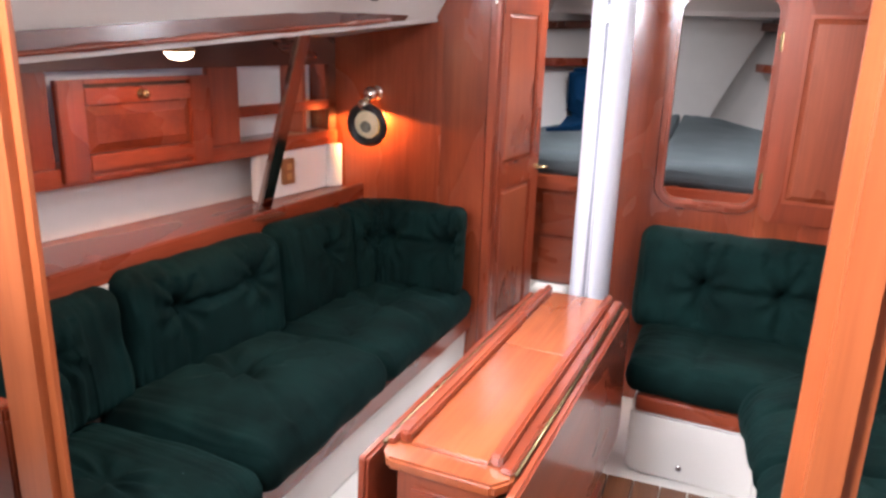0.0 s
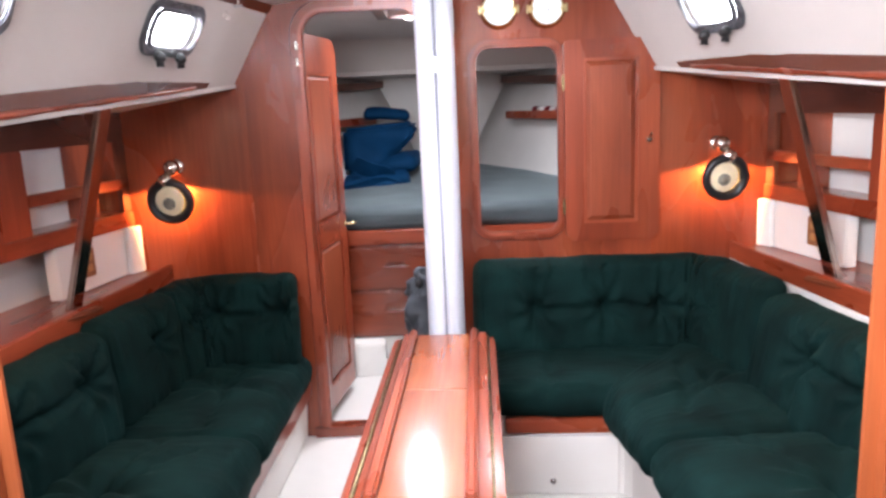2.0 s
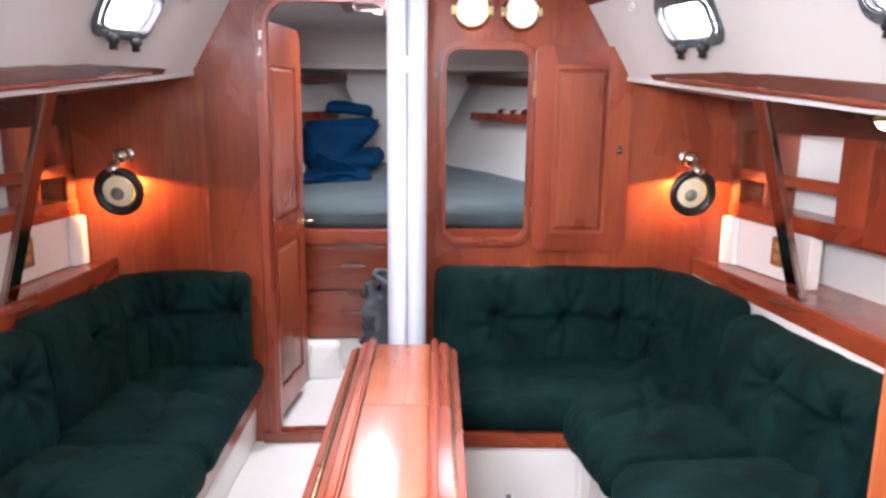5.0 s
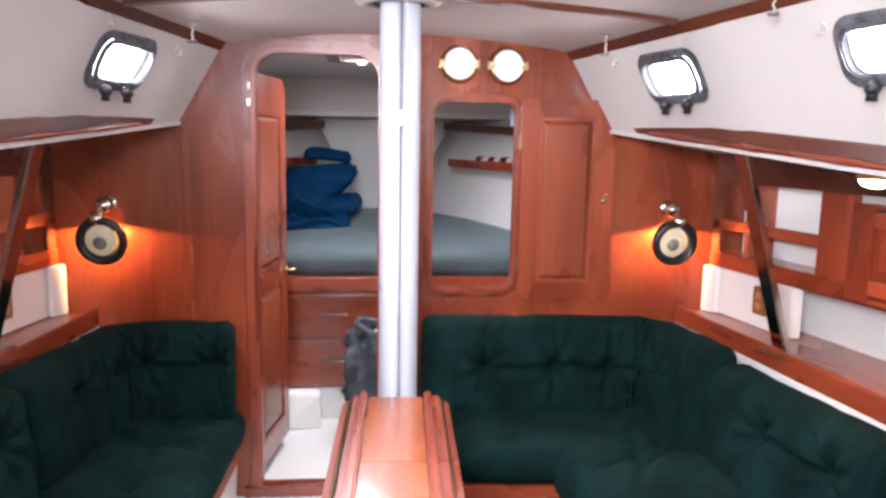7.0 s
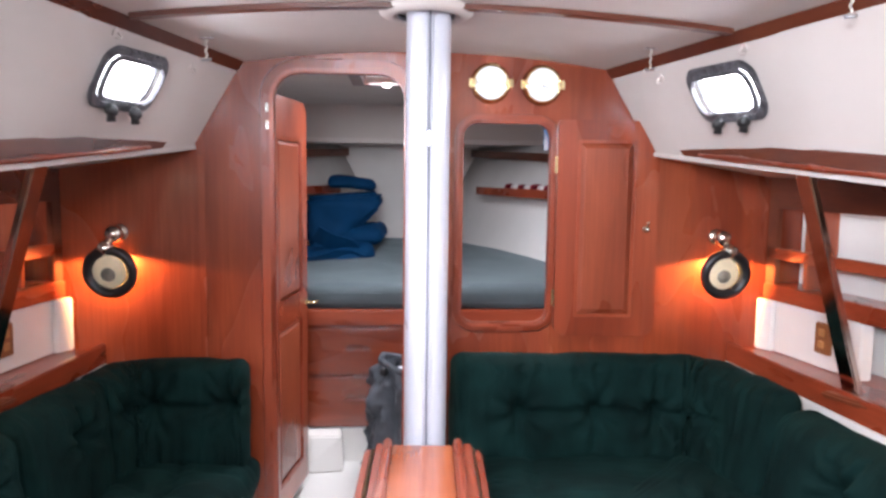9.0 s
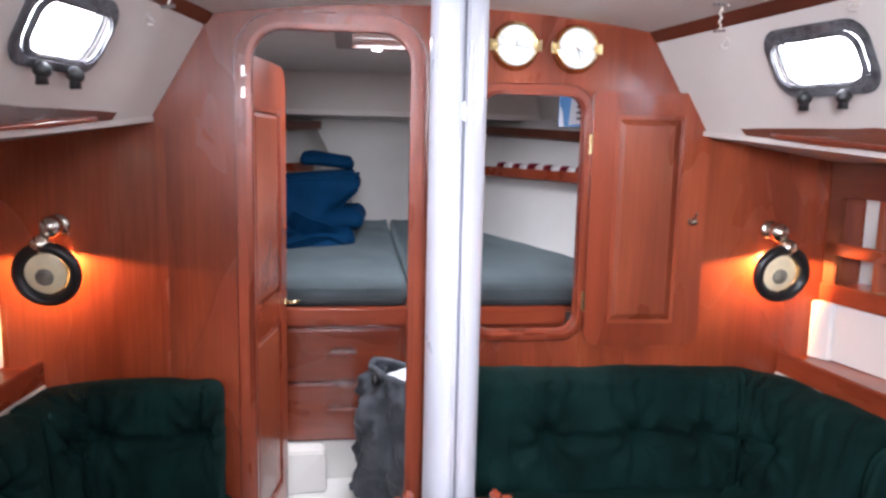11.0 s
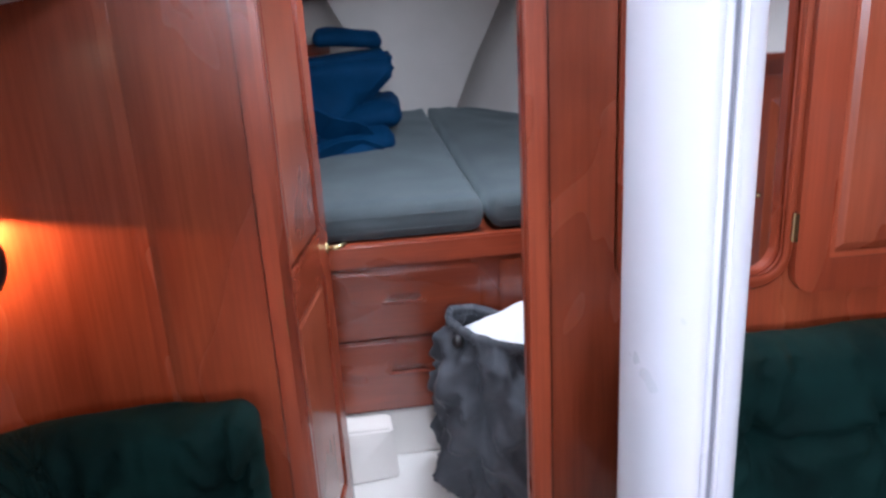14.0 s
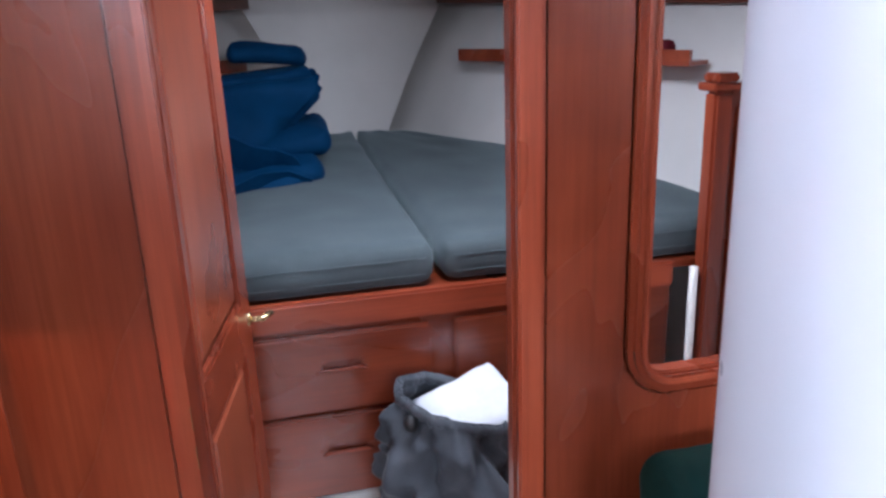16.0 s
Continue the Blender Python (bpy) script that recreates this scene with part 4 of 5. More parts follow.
# ---- drop-leaf table ----
def table():
    t = thing("drop_leaf_table", (-0.015, -1.12, 0.0), "varnished cherry drop-leaf table with fiddle rails, both leaves folded down", "table")
    Y0, Y1 = -1.725, -0.668
    part("top_frame", prism([(-0.148, Y1, 0.642), (0.118, Y1, 0.642), (0.118, Y0 + 0.03, 0.642), (0.092, Y0 - 0.005, 0.642), (-0.122, Y0 - 0.005, 0.642), (-0.148, Y0 + 0.03, 0.642)][::-1], (0, 0, 0.026), 0.006), TBL, t)
    part("lid", box(-0.100, 0.062, -1.129, Y1 - 0.006, 0.668, 0.676, 0.002), TBL, t, "fore lid of the bottle locker")
    part("lid", box(-0.100, 0.062, Y0 + 0.055, -1.132, 0.668, 0.676, 0.002), TBL, t, "long aft lid")
    for x0, x1 in ((-0.126, -0.103), (0.065, 0.088)):
        part("fiddle_rail", join(box(x0, x1, Y0 + 0.055, Y1 + 0.004, 0.666, 0.694, 0.006, 3)), WY, t)
    for x0, x1 in ((-0.146, -0.128), (0.090, 0.116)):
        part("edge_strip", box(x0, x1, Y0 + 0.04, Y1 + 0.002, 0.667, 0.679, 0.004), WY, t)
    part("locker_box", box(-0.118, 0.088, Y0 + 0.03, Y1 - 0.02, 0.08, 0.641, 0.004), PZ, t)
    part("end_panel", box(-0.085, 0.055, Y0 + 0.018, Y0 + 0.031, 0.12, 0.60, 0.006), WZ, t)
    part("foot", box(-0.15, 0.12, Y0 + 0.10, Y1 - 0.04, 0.049, 0.08, 0.008), WY, t)
    part("hinge_strip", tube([(0.1192, Y0 + 0.05, 0.667), (0.1192, Y1 - 0.01, 0.667)], 0.0035, 8), HINGE, t, "long brass piano hinge", True)
    part("hinge_strip", tube([(-0.1555, Y0 + 0.05, 0.662), (-0.1555, Y1 - 0.01, 0.662)], 0.0045, 8), HINGE, t, "long brass piano hinge", True)

    def leaf(x, lean):
        pts = []
        for p in rrect(Y0 - 0.02, Y1 - 0.05 + 0.05, 0.235, 0.664, (0.07, 0.07, 0.012, 0.012), 0):
            pts.append((x + lean * (0.664 - p[2]), p[0], p[2]))
        return prism(pts, (0.022, 0, 0), 0.006)

    part("drop_leaf", leaf(0.1205, 0.015), WY, t)
    part("drop_leaf", leaf(-0.178, -0.03), WY, t)
    for z in (0.53,):
        part("finger_pull", tube([(-0.05, Y0 + 0.014, z), (0.02, Y0 + 0.014, z)], 0.006, 8), WX, t)
    # the table stands a little askew to the centre line
    pivot = Vector((-0.019, Y1, 0))
    t.matrix_world = Matrix.Translation(pivot + Vector((-0.013, 0, -0.032))) @ Matrix.Rotation(radians(-2.7), 4, "Z") @ Matrix.Translation(-pivot) @ Matrix.Translation((-0.015, -1.12, 0.0))


table()

# ---- ports in the cabin sides ----
def port_light(s, yc):
    p0 = side_point(s, yc, 1.624 - 0.012 * yc)
    t = thing("port_window", p0, "opening port with a dark frame and bright daylight behind", "port window", "cabin side ports")
    nrm = Vector((s, 0.1, 0.5)).normalized()
    part("frame", ring(port_loop(s, yc, 0.143, 0.080, 0.05, -0.004), port_loop(s, yc, 0.122, 0.057, 0.04, -0.004), -nrm * 0.012, 0.005), GASKET, t, smooth=False)
    part("inner_rim", ring(port_loop(s, yc, 0.126, 0.059, 0.04, -0.014), port_loop(s, yc, 0.112, 0.048, 0.034, -0.014), -nrm * 0.012, 0.004), GASKET, t)
    part("lining", ring(port_loop(s, yc, 0.126, 0.059, 0.04, 0.002), port_loop(s, yc, 0.119, 0.053, 0.036, 0.002), nrm * 0.020, 0.0), GASKET, t)
    pane = part("pane", prism(port_loop(s, yc, 0.114, 0.05, 0.034, 0.0), nrm * 0.005), GLASS, t)
    pane.visible_shadow = False
    for dy in (-0.055, 0.055):
        q = side_point(s, yc + dy, 1.624 - 0.012 * yc - 0.075) - nrm * 0.028
        part("latch", join(lathe([(0, 0), (0.014, 0), (0.017, 0.008), (0.015, 0.022), (0.007, 0.03), (0, 0.032)], look(q + nrm * 0.01, q + nrm) @ pose(0, 0, 0), 16), tube([q, q + Vector((0, 0.004, -0.030))], [0.010, 0.013], 10)), BLACK, t, "black swing latch", True)
    o = single("backdrop", prism(port_loop(s, yc, 0.16, 0.085, 0.05, 0.028), nrm * 0.004), OUTSIDE, p0 + nrm * 0.028, "bright overcast daylight outside the port", "backdrop", kind="structure")


for s in (-1, 1):
    for yc in PORTS:
        port_light(s, yc)
        c_ = side_point(s, yc, 1.624 - 0.012 * yc)
        n_ = Vector((s, 0.1, 0.5)).normalized()
        area("port_daylight", look(c_ + n_ * 0.020, c_ - n_), 0.20, 0.085, 5.2 * (1.2 if s < 0 else 0.75), DAY)

# ---- hooks with lashing on the headliner edge, and small pad eyes by the ports ----
def lash_hook(s, y):
    x, z = s * (roof_x(y) - 0.06), top_z(y, roof_x(y) - 0.06)
    t = thing("lashing_hook", (x, y, z - 0.06), "small steel hook with twisted cord under the headliner edge", "hook", "headliner hooks")
    part("plate", box(x - 0.02, x + 0.02, y - 0.01, y + 0.01, z - 0.004, z + 0.006, 0.002), STEEL, t)
    part("cord", tube([(x + 0.003 * math.sin(i * 1.7), y + 0.003 * math.cos(i * 1.7), z - 0.005 - 0.0055 * i) for i in range(11)], 0.003, 6), ROPE, t, "twisted cord", True)
    part("toggle", tube([(x - 0.016, y, z - 0.066), (x + 0.014, y, z - 0.062)], 0.0045, 6), STEEL, t)


def pad_eye(s, y, z):
    p = side_point(s, y, z)
    t = thing("pad_eye", p, "small white plastic curtain eye on the cabin side", "fitting", "curtain eyes")
    n = Vector((-s, 0, -0.5)).normalized()
    part("base", lathe([(0, 0), (0.012, 0), (0.012, 0.004), (0, 0.006)], look(p, p - n), 12), LINER, t)
    part("eye", tube([p + n * 0.004 + Vector((0, 0.007, 0.004)), p + n * 0.018 + Vector((0, 0.004, -0.004)), p + n * 0.018 + Vector((0, -0.004, -0.012)), p + n * 0.004 + Vector((0, -0.007, -0.016))], 0.0032, 6), LINER, t)


for s in (-1, 1):
    for y in (-0.36, -1.08):
        lash_hook(s, y)
    for y, z in ((-0.27, 1.70), (-0.66, 1.735), (-1.12, 1.70)):
        pad_eye(s, y, z)

# ---- reading lamps on the bulkhead ----
def reading_lamp(s):
    x = 1.078 * s
    t = thing("reading_lamp", (x, 0.0, 1.03), "lit reading lamp with black round shade on the bulkhead", "lamp", "bulkhead reading lamps")
    m = Matrix.Translation((x, -0.060, 1.037)) @ Matrix.Rotation(radians(90), 4, "X") @ Matrix.Rotation(radians(8), 4, "X")
    part("shade", lathe([(0.0, -0.035), (0.045, -0.033), (0.075, -0.018), (0.090, 0.004), (0.092, 0.016), (0.086, 0.026), (0.074, 0.029), (0.064, 0.022), (0.058, 0.008)], m, 40), BLACK, t, "black round shade", True)
    lens = part("lens", lathe([(0.0, 0.016), (0.03, 0.0155), (0.05, 0.011), (0.0595, 0.006)], m @ Matrix.Translation((-0.008 * 1, 0.0, 0.0)), 36), CREAM, t, "cream reflector lens", True)
    part("hub", lathe([(0.0, 0.024), (0.016, 0.023), (0.024, 0.017), (0.026, 0.010)], m @ Matrix.Translation((-0.006, -0.008, 0)), 24), plain("frosted_hub", (0.26, 0.23, 0.18), 0.4, var=0.3, scale=40), t, "frosted centre", True)
    part("wall_plate", lathe([(0, 0), (0.030, 0), (0.030, 0.008), (0.020, 0.014), (0, 0.015)], pose(x - 0.012 * s, -0.001, 1.165, 90), 24), NICKEL, t, smooth=True)
    part("arm", tube([(x - 0.012 * s, -0.010, 1.165), (x - 0.012 * s, -0.050, 1.165), (x + 0.012 * s, -0.066, 1.130), (x + 0.010 * s, -0.070, 1.10)], [0.013, 0.015, 0.014, 0.013], 12), NICKEL, t, smooth=True)
    for q, r in (((x - 0.012 * s, -0.058, 1.165), 0.031), ((x + 0.012 * s, -0.074, 1.118), 0.028)):
        part("ball_joint", lathe([(r * math.sin(math.pi * i / 10), -r * math.cos(math.pi * i / 10)) for i in range(11)], Matrix.Translation(q), 20), NICKEL, t, smooth=True)
    spot("reading_lamp_light", (x, -0.030, 1.085), (x, -0.018, 0.0), 31, WARM, 168, 0.08, 0.012)


for s in (-1, 1):
    reading_lamp(s)


def puck_light(s):
    p = Vector((s * 1.13, -1.12, 1.350))
    t = thing("puck_light", p, "small brass shelf light, lit, under the high shelf", "lamp", "shelf lights")
    part("collar", lathe([(0.0, 0.02), (0.034, 0.018), (0.034, 0.006), (0.046, -0.002), (0.046, -0.008), (0.040, -0.010)], Matrix.Translation(p), 28), BRASS, t, smooth=True)
    part("lens", lathe([(0.042, -0.008), (0.032, -0.024), (0.014, -0.031), (0.0, -0.032)], Matrix.Translation(p), 28), LAMPGLOW, t, "glowing frosted lens", True)
    spot("puck_lamp", (p.x, p.y, p.z - 0.036), (p.x + 0.14 * s, p.y, 0.6), 8.0, (1.0, 0.50, 0.26), 150, 0.5, 0.02)


for s in (-1, 1):
    puck_light(s)

# ---- clock and barometer ----
def dial(x, z, pointers, label, category):
    t = thing("ship_clock" if category == "clock" else "barometer", (x, 0, z), label, category, "bulkhead instruments")
    m = pose(x, -0.002, z, 90) @ Matrix.Diagonal((0.89, 0.89, 1, 1))
    part("case", lathe([(0.0, 0.0), (0.078, 0.0), (0.080, 0.006), (0.072, 0.012), (0.070, 0.030), (0.067, 0.034), (0.0645, 0.030), (0.064, 0.020)], m, 48), BRASS, t, "polished brass case", True)
    part("dial_face", lathe([(0.0, 0.021), (0.0645, 0.020)], m, 48), DIAL, t, "silvery white dial", True)
    for k in range(12):
        a = radians(30 * k)
        part("hour_mark", box(x - 0.001, x + 0.001, -0.0245, -0.0235, z + 0.042, z + 0.049, 0), INK, t).data.transform(Matrix.Translation((0, -0.0, 0)) @ Matrix.Rotation(a, 4, "Y"))
    for L, a in pointers:
        q = radians(a)
        part("pointer", tube([(x, -0.0255, z), (x + L * math.sin(q), -0.0255, z + L * math.cos(q))], [0.0016, 0.0008], 6), INK, t)
    part("boss", lathe([(0, 0.028), (0.004, 0.027), (0.004, 0.02)], m, 12), BRASS, t)
    for sgn in (-1, 1):
        part("lug", join(box(x + sgn * 0.062 - 0.011, x + sgn * 0.062 + 0.011, -0.030, -0.014, z - 0.014, z + 0.014, 0.004), tube([(x + sgn * 0.074, -0.024, z - 0.016), (x + sgn * 0.074, -0.024, z + 0.016)], 0.005, 8)), BRASS, t)
    g = part("glass", lathe([(0, 0.031), (0.0640, 0.0305), (0.0640, 0.029), (0, 0.0295)], m, 40), GLASS, t)
    g.visible_shadow = False


dial(0.221, 1.701, ((0.03, 15), (0.045, 100)), "round brass ship's clock with a pale dial", "clock")
dial(0.404, 1.698, ((0.042, 160), (0.035, 120)), "round brass barometer with a pale dial", "barometer")
single("thermometer", box(0.028, 0.052, -0.02, -0.001, 1.62, 1.72, 0.005), DIAL, (0.04, 0, 1.62), "slim white sensor strip on the bulkhead beside the mast", "sensor")

# ---- posts beside the companionway ----
def grab_post(x, y, label, half=0.018):
    t = thing("grab_post", (x, y, 0.0), label, "post", "cabin posts")
    part("post", box(x - half, x + half, y - 0.018, y + 0.018, 0.0, top_z(y, x), 0.015, 6), POST, t)
    part("half_panel", box(x + (half + 0.002 if x > 0 else -1.1), x + (1.1 if x > 0 else -half - 0.002), y - 0.015, y + 0.015, 0.0, 0.86, 0.004), PX, t, "low cherry partition")


grab_post(0.462, -2.18, "rounded light cherry post at the galley end of the saloon", 0.029)
grab_post(-0.554, -2.15, "broad rounded cherry post at the galley end of the saloon", 0.048)

# ---- forward cabin ----
def sheet(rows, vec):
    """A solid sheet through rows of points."""
    bm = bmesh.new()
    vs = [[bm.verts.new(p) for p in r] for r in rows]
    for a, b in zip(vs, vs[1:]):
        for k in range(len(a) - 1):
            bm.faces.new((a[k], a[k + 1], b[k + 1], b[k]))
    r = bmesh.ops.extrude_face_region(bm, geom=bm.faces[:])
    bmesh.ops.translate(bm, verts=[g for g in r["geom"] if isinstance(g, bmesh.types.BMVert)], vec=vec)
    bmesh.ops.recalc_face_normals(bm, faces=bm.faces)
    return bm


def vee(s):
    """The hull side of the forward cabin, from foot to deck."""
    ks = [i / 14 for i in range(15)]
    rows = []
    for z, fx, fy, ax in ((0.0, 0.02, 2.40, 0.95), (0.55, 0.06, 2.58, 1.10), (0.86, 0.16, 2.68, 1.20), (1.15, 0.29, 2.69, 1.28), (1.56, 0.50, 2.70, 1.38)):
        row = []
        for k in ks:
            bow = 0.14 * math.sin(math.pi * k)
            row.append((s * (fx + (ax - fx) * k + bow), fy + (0.033 - fy) * k, z))
        rows.append(row)
    return sheet(rows, (s * 0.05, 0.03, 0))


for s, nm in ((-1, "wall_fore_port"), (1, "wall_fore_starboard")):
    single(nm, vee(s), GELW, (s * 0.8, 1.4, 0), "off-white lined hull side of the forward cabin", "wall", kind="structure", smooth=True)
single("wall_fore_peak", sheet([[(-0.06, 2.60, 0.5), (0.06, 2.60, 0.5)], [(-0.17, 2.69, 0.86), (0.17, 2.69, 0.86)], [(-0.30, 2.70, 1.15), (0.30, 2.70, 1.15)], [(-0.52, 2.71, 1.57), (0.52, 2.71, 1.57)]], (0, 0.04, 0)), GELW, (0, 2.7, 0.5), "off-white panel at the point of the forward cabin", "wall", kind="structure")
single("trim", box(-0.32, 0.32, 2.684, 2.692, 1.128, 1.136, 0.001), GELW, (0, 2.69, 1.13), "faint joint line across the fore peak panel", "trim", kind="structure")
hole = [(-0.25, 0.36, 1.795), (0.23, 0.36, 1.795), (0.23, 0.82, 1.795), (-0.25, 0.82, 1.795)]
single("ceiling", prism([(-1.5, 0.033, 1.795), (1.5, 0.033, 1.795), (1.2, 2.2, 1.795), (-1.2, 2.2, 1.795)], (0, 0, 0.04), 0.0, (hole,)), LINER, (0, 1, 1.795), "white headliner of the forward cabin", "ceiling", kind="structure")
single("wall_trunk_front", sheet([[(-1.3, 2.16, 1.56), (1.3, 2.16, 1.56)], [(-1.3, 2.08, 1.80), (1.3, 2.08, 1.80)]], (0, 0.03, 0)), LINER, (0, 2.1, 1.56), "off-white panel above the fore deck underside", "wall", kind="structure")
single("ceiling", prism([(-1.5, 2.10, 1.560), (1.5, 2.10, 1.560), (0.7, 2.9, 1.560), (-0.7, 2.9, 1.560)], (0, 0, 0.03)), LINER, (0, 2.5, 1.56), "grey-white underside of the fore deck", "ceiling", kind="structure")
for s in (-1, 1):
    single("ceiling", prism([(s * 1.0, 0.033, 1.56), (s * 1.6, 0.033, 1.56), (s * 1.2, 2.12, 1.56), (s * 0.86, 2.12, 1.56)], (0, 0, 0.02)), LINER, (s * 1.2, 1, 1.56), "white underside of the side deck", "ceiling", kind="structure")
    single("wall_trunk_side", sheet([[(s * 1.0, 0.033, 1.56), (s * 0.86, 2.12, 1.56)], [(s * 0.93, 0.033, 1.80), (s * 0.8, 2.12, 1.80)]], (s * 0.02, 0, 0)), LINER, (s, 1, 1.56), "white side panel under the fore headliner", "wall", kind="structure")


def fore_hatch():
    t = thing("deck_hatch", (-0.01, 0.59, 1.78), "overhead deck hatch with a dark wooden frame and bright pane", "hatch")
    a = [(-0.31, 0.30, 1.780), (0.29, 0.30, 1.780), (0.29, 0.88, 1.780), (-0.31, 0.88, 1.780)]
    b_ = [(-0.248, 0.362, 1.780), (0.228, 0.362, 1.780), (0.228, 0.818, 1.780), (-0.248, 0.818, 1.780)]
    part("frame", ring(a, b_, (0, 0, 0.0149), 0.004), DKX, t)
    part("coaming", ring([(q[0], q[1], 1.7955) for q in hole], [(-0.01 + (q[0] + 0.01) * 0.99, 0.59 + (q[1] - 0.59) * 0.99, 1.7955) for q in hole], (0, 0, 0.06), 0.0), DKX, t)
    p = part("pane", box(-0.245, 0.225, 0.367, 0.815, 1.815, 1.822, 0), GLASS, t)
    p.visible_shadow = False
    part("latch", box(-0.17, -0.13, 0.80, 0.825, 1.766, 1.786, 0.004), LINER, t, "white hatch latch")
    single("backdrop", box(-0.31, 0.29, 0.30, 0.88, 1.86, 1.87, 0), OUTSIDE, (-0.01, 0.59, 1.86), "bright overcast sky above the deck hatch", "backdrop", kind="structure")


fore_hatch()


def berth():
    t = thing("berth_cabinet", (0, 0.83, 0.0), "cherry berth front with drawers under a raised top rail", "berth")
    part("top_rail", box(-0.62, 0.66, 0.795, 0.830, 0.664, 0.738, 0.006), WX, t)
    part("face", box(-0.62, 0.66, 0.812, 0.835, 0.166, 0.662, 0.002), PX, t)
    part("berth_board", prism([(-1.05, 0.832, 0.706), (1.05, 0.832, 0.706), (0.12, 2.6, 0.706), (-0.12, 2.6, 0.706)], (0, 0, 0.02)), PX, t)
    part("white_plinth", box(-0.62, 0.66, 0.806, 0.835, 0.0, 0.165, 0.004), GEL, t, "white moulded plinth")
    for x0, x1, z0, z1 in ((-0.520, -0.042, 0.430, 0.650), (-0.520, -0.042, 0.178, 0.420), (0.020, 0.498, 0.430, 0.650), (0.020, 0.498, 0.178, 0.420)):
        cx, cz = (x0 + x1) / 2 + (0.0), (z0 + z1) / 2 + 0.018
        hole_ = [(cx - 0.058, 0.792, cz - 0.008), (cx + 0.058, 0.792, cz - 0.008), (cx + 0.046, 0.792, cz + 0.012), (cx - 0.046, 0.792, cz + 0.012)]
        d = part("drawer_front", prism([(x0, 0.792, z0), (x1, 0.792, z0), (x1, 0.792, z1), (x0, 0.792, z1)], (0, 0.019, 0), 0.007, (hole_,)), PX, t)
        part("finger_slot", hexa([(cx - 0.062, 0.807, cz - 0.010), (cx + 0.062, 0.807, cz - 0.010), (cx + 0.062, 0.811, cz - 0.010), (cx - 0.062, 0.811, cz - 0.010), (cx - 0.062, 0.807, cz + 0.014), (cx + 0.062, 0.807, cz + 0.014), (cx + 0.062, 0.811, cz + 0.014), (cx - 0.062, 0.811, cz + 0.014)], 0), PX, d)
        part("slot_lip", box(cx - 0.058, cx + 0.058, 0.788, 0.806, cz - 0.013, cz - 0.008, 0.002), WX, d)
    s_ = thing("step_box", (-0.42, 0.74, 0.0), "small white moulded step at the foot of the berth", "step")
    part("step", hexa([(-0.53, 0.66, 0.0), (-0.34, 0.68, 0.0), (-0.345, 0.805, 0.0), (-0.53, 0.805, 0.0), (-0.525, 0.70, 0.165), (-0.352, 0.70, 0.165), (-0.355, 0.805, 0.165), (-0.525, 0.805, 0.165)], 0.008), GEL, s_)


berth()


def mattress(s):
    A = [(0.009 * s, 0.845), (0.98 * s, 0.845), (0.20 * s, 2.52), (0.009 * s, 2.62)]
    L, H, T = 0.95, 1.8, 0.115

    def warp(x, y, z):
        u, v = x / L + 0.5, y / H + 0.5
        p0 = Vector((*A[0], 0)).lerp(Vector((*A[1], 0)), u)
        p1 = Vector((*A[3], 0)).lerp(Vector((*A[2], 0)), u)
        p = p0.lerp(p1, v)
        bow = 0.16 * math.sin(math.pi * v) * u
        return Vector((p.x + s * bow, p.y, 0.728 + T / 2 + z + 0.078 * v))

    bm = padding(L, H, T, 0.042, warp, (), (), 0.012, 0.0012, 20 + s, 30, 40, 5)
    t = thing("mattress", (0.4 * s, 1.6, 0.728), "blue-grey fitted berth mattress half", "mattress", "vee berth mattress halves")
    part("cover", bm, GREY, t, smooth=True)
    for z in (-0.022, 0.022):
        part("seam", tube([warp(-L / 2 + 0.03 + (L - 0.06) * i / 24, -H / 2 - 0.0005, z) for i in range(25)], 0.0014, 6), GREY, t, "stitched seam along the front", True)


for s in (-1, 1):
    mattress(s)


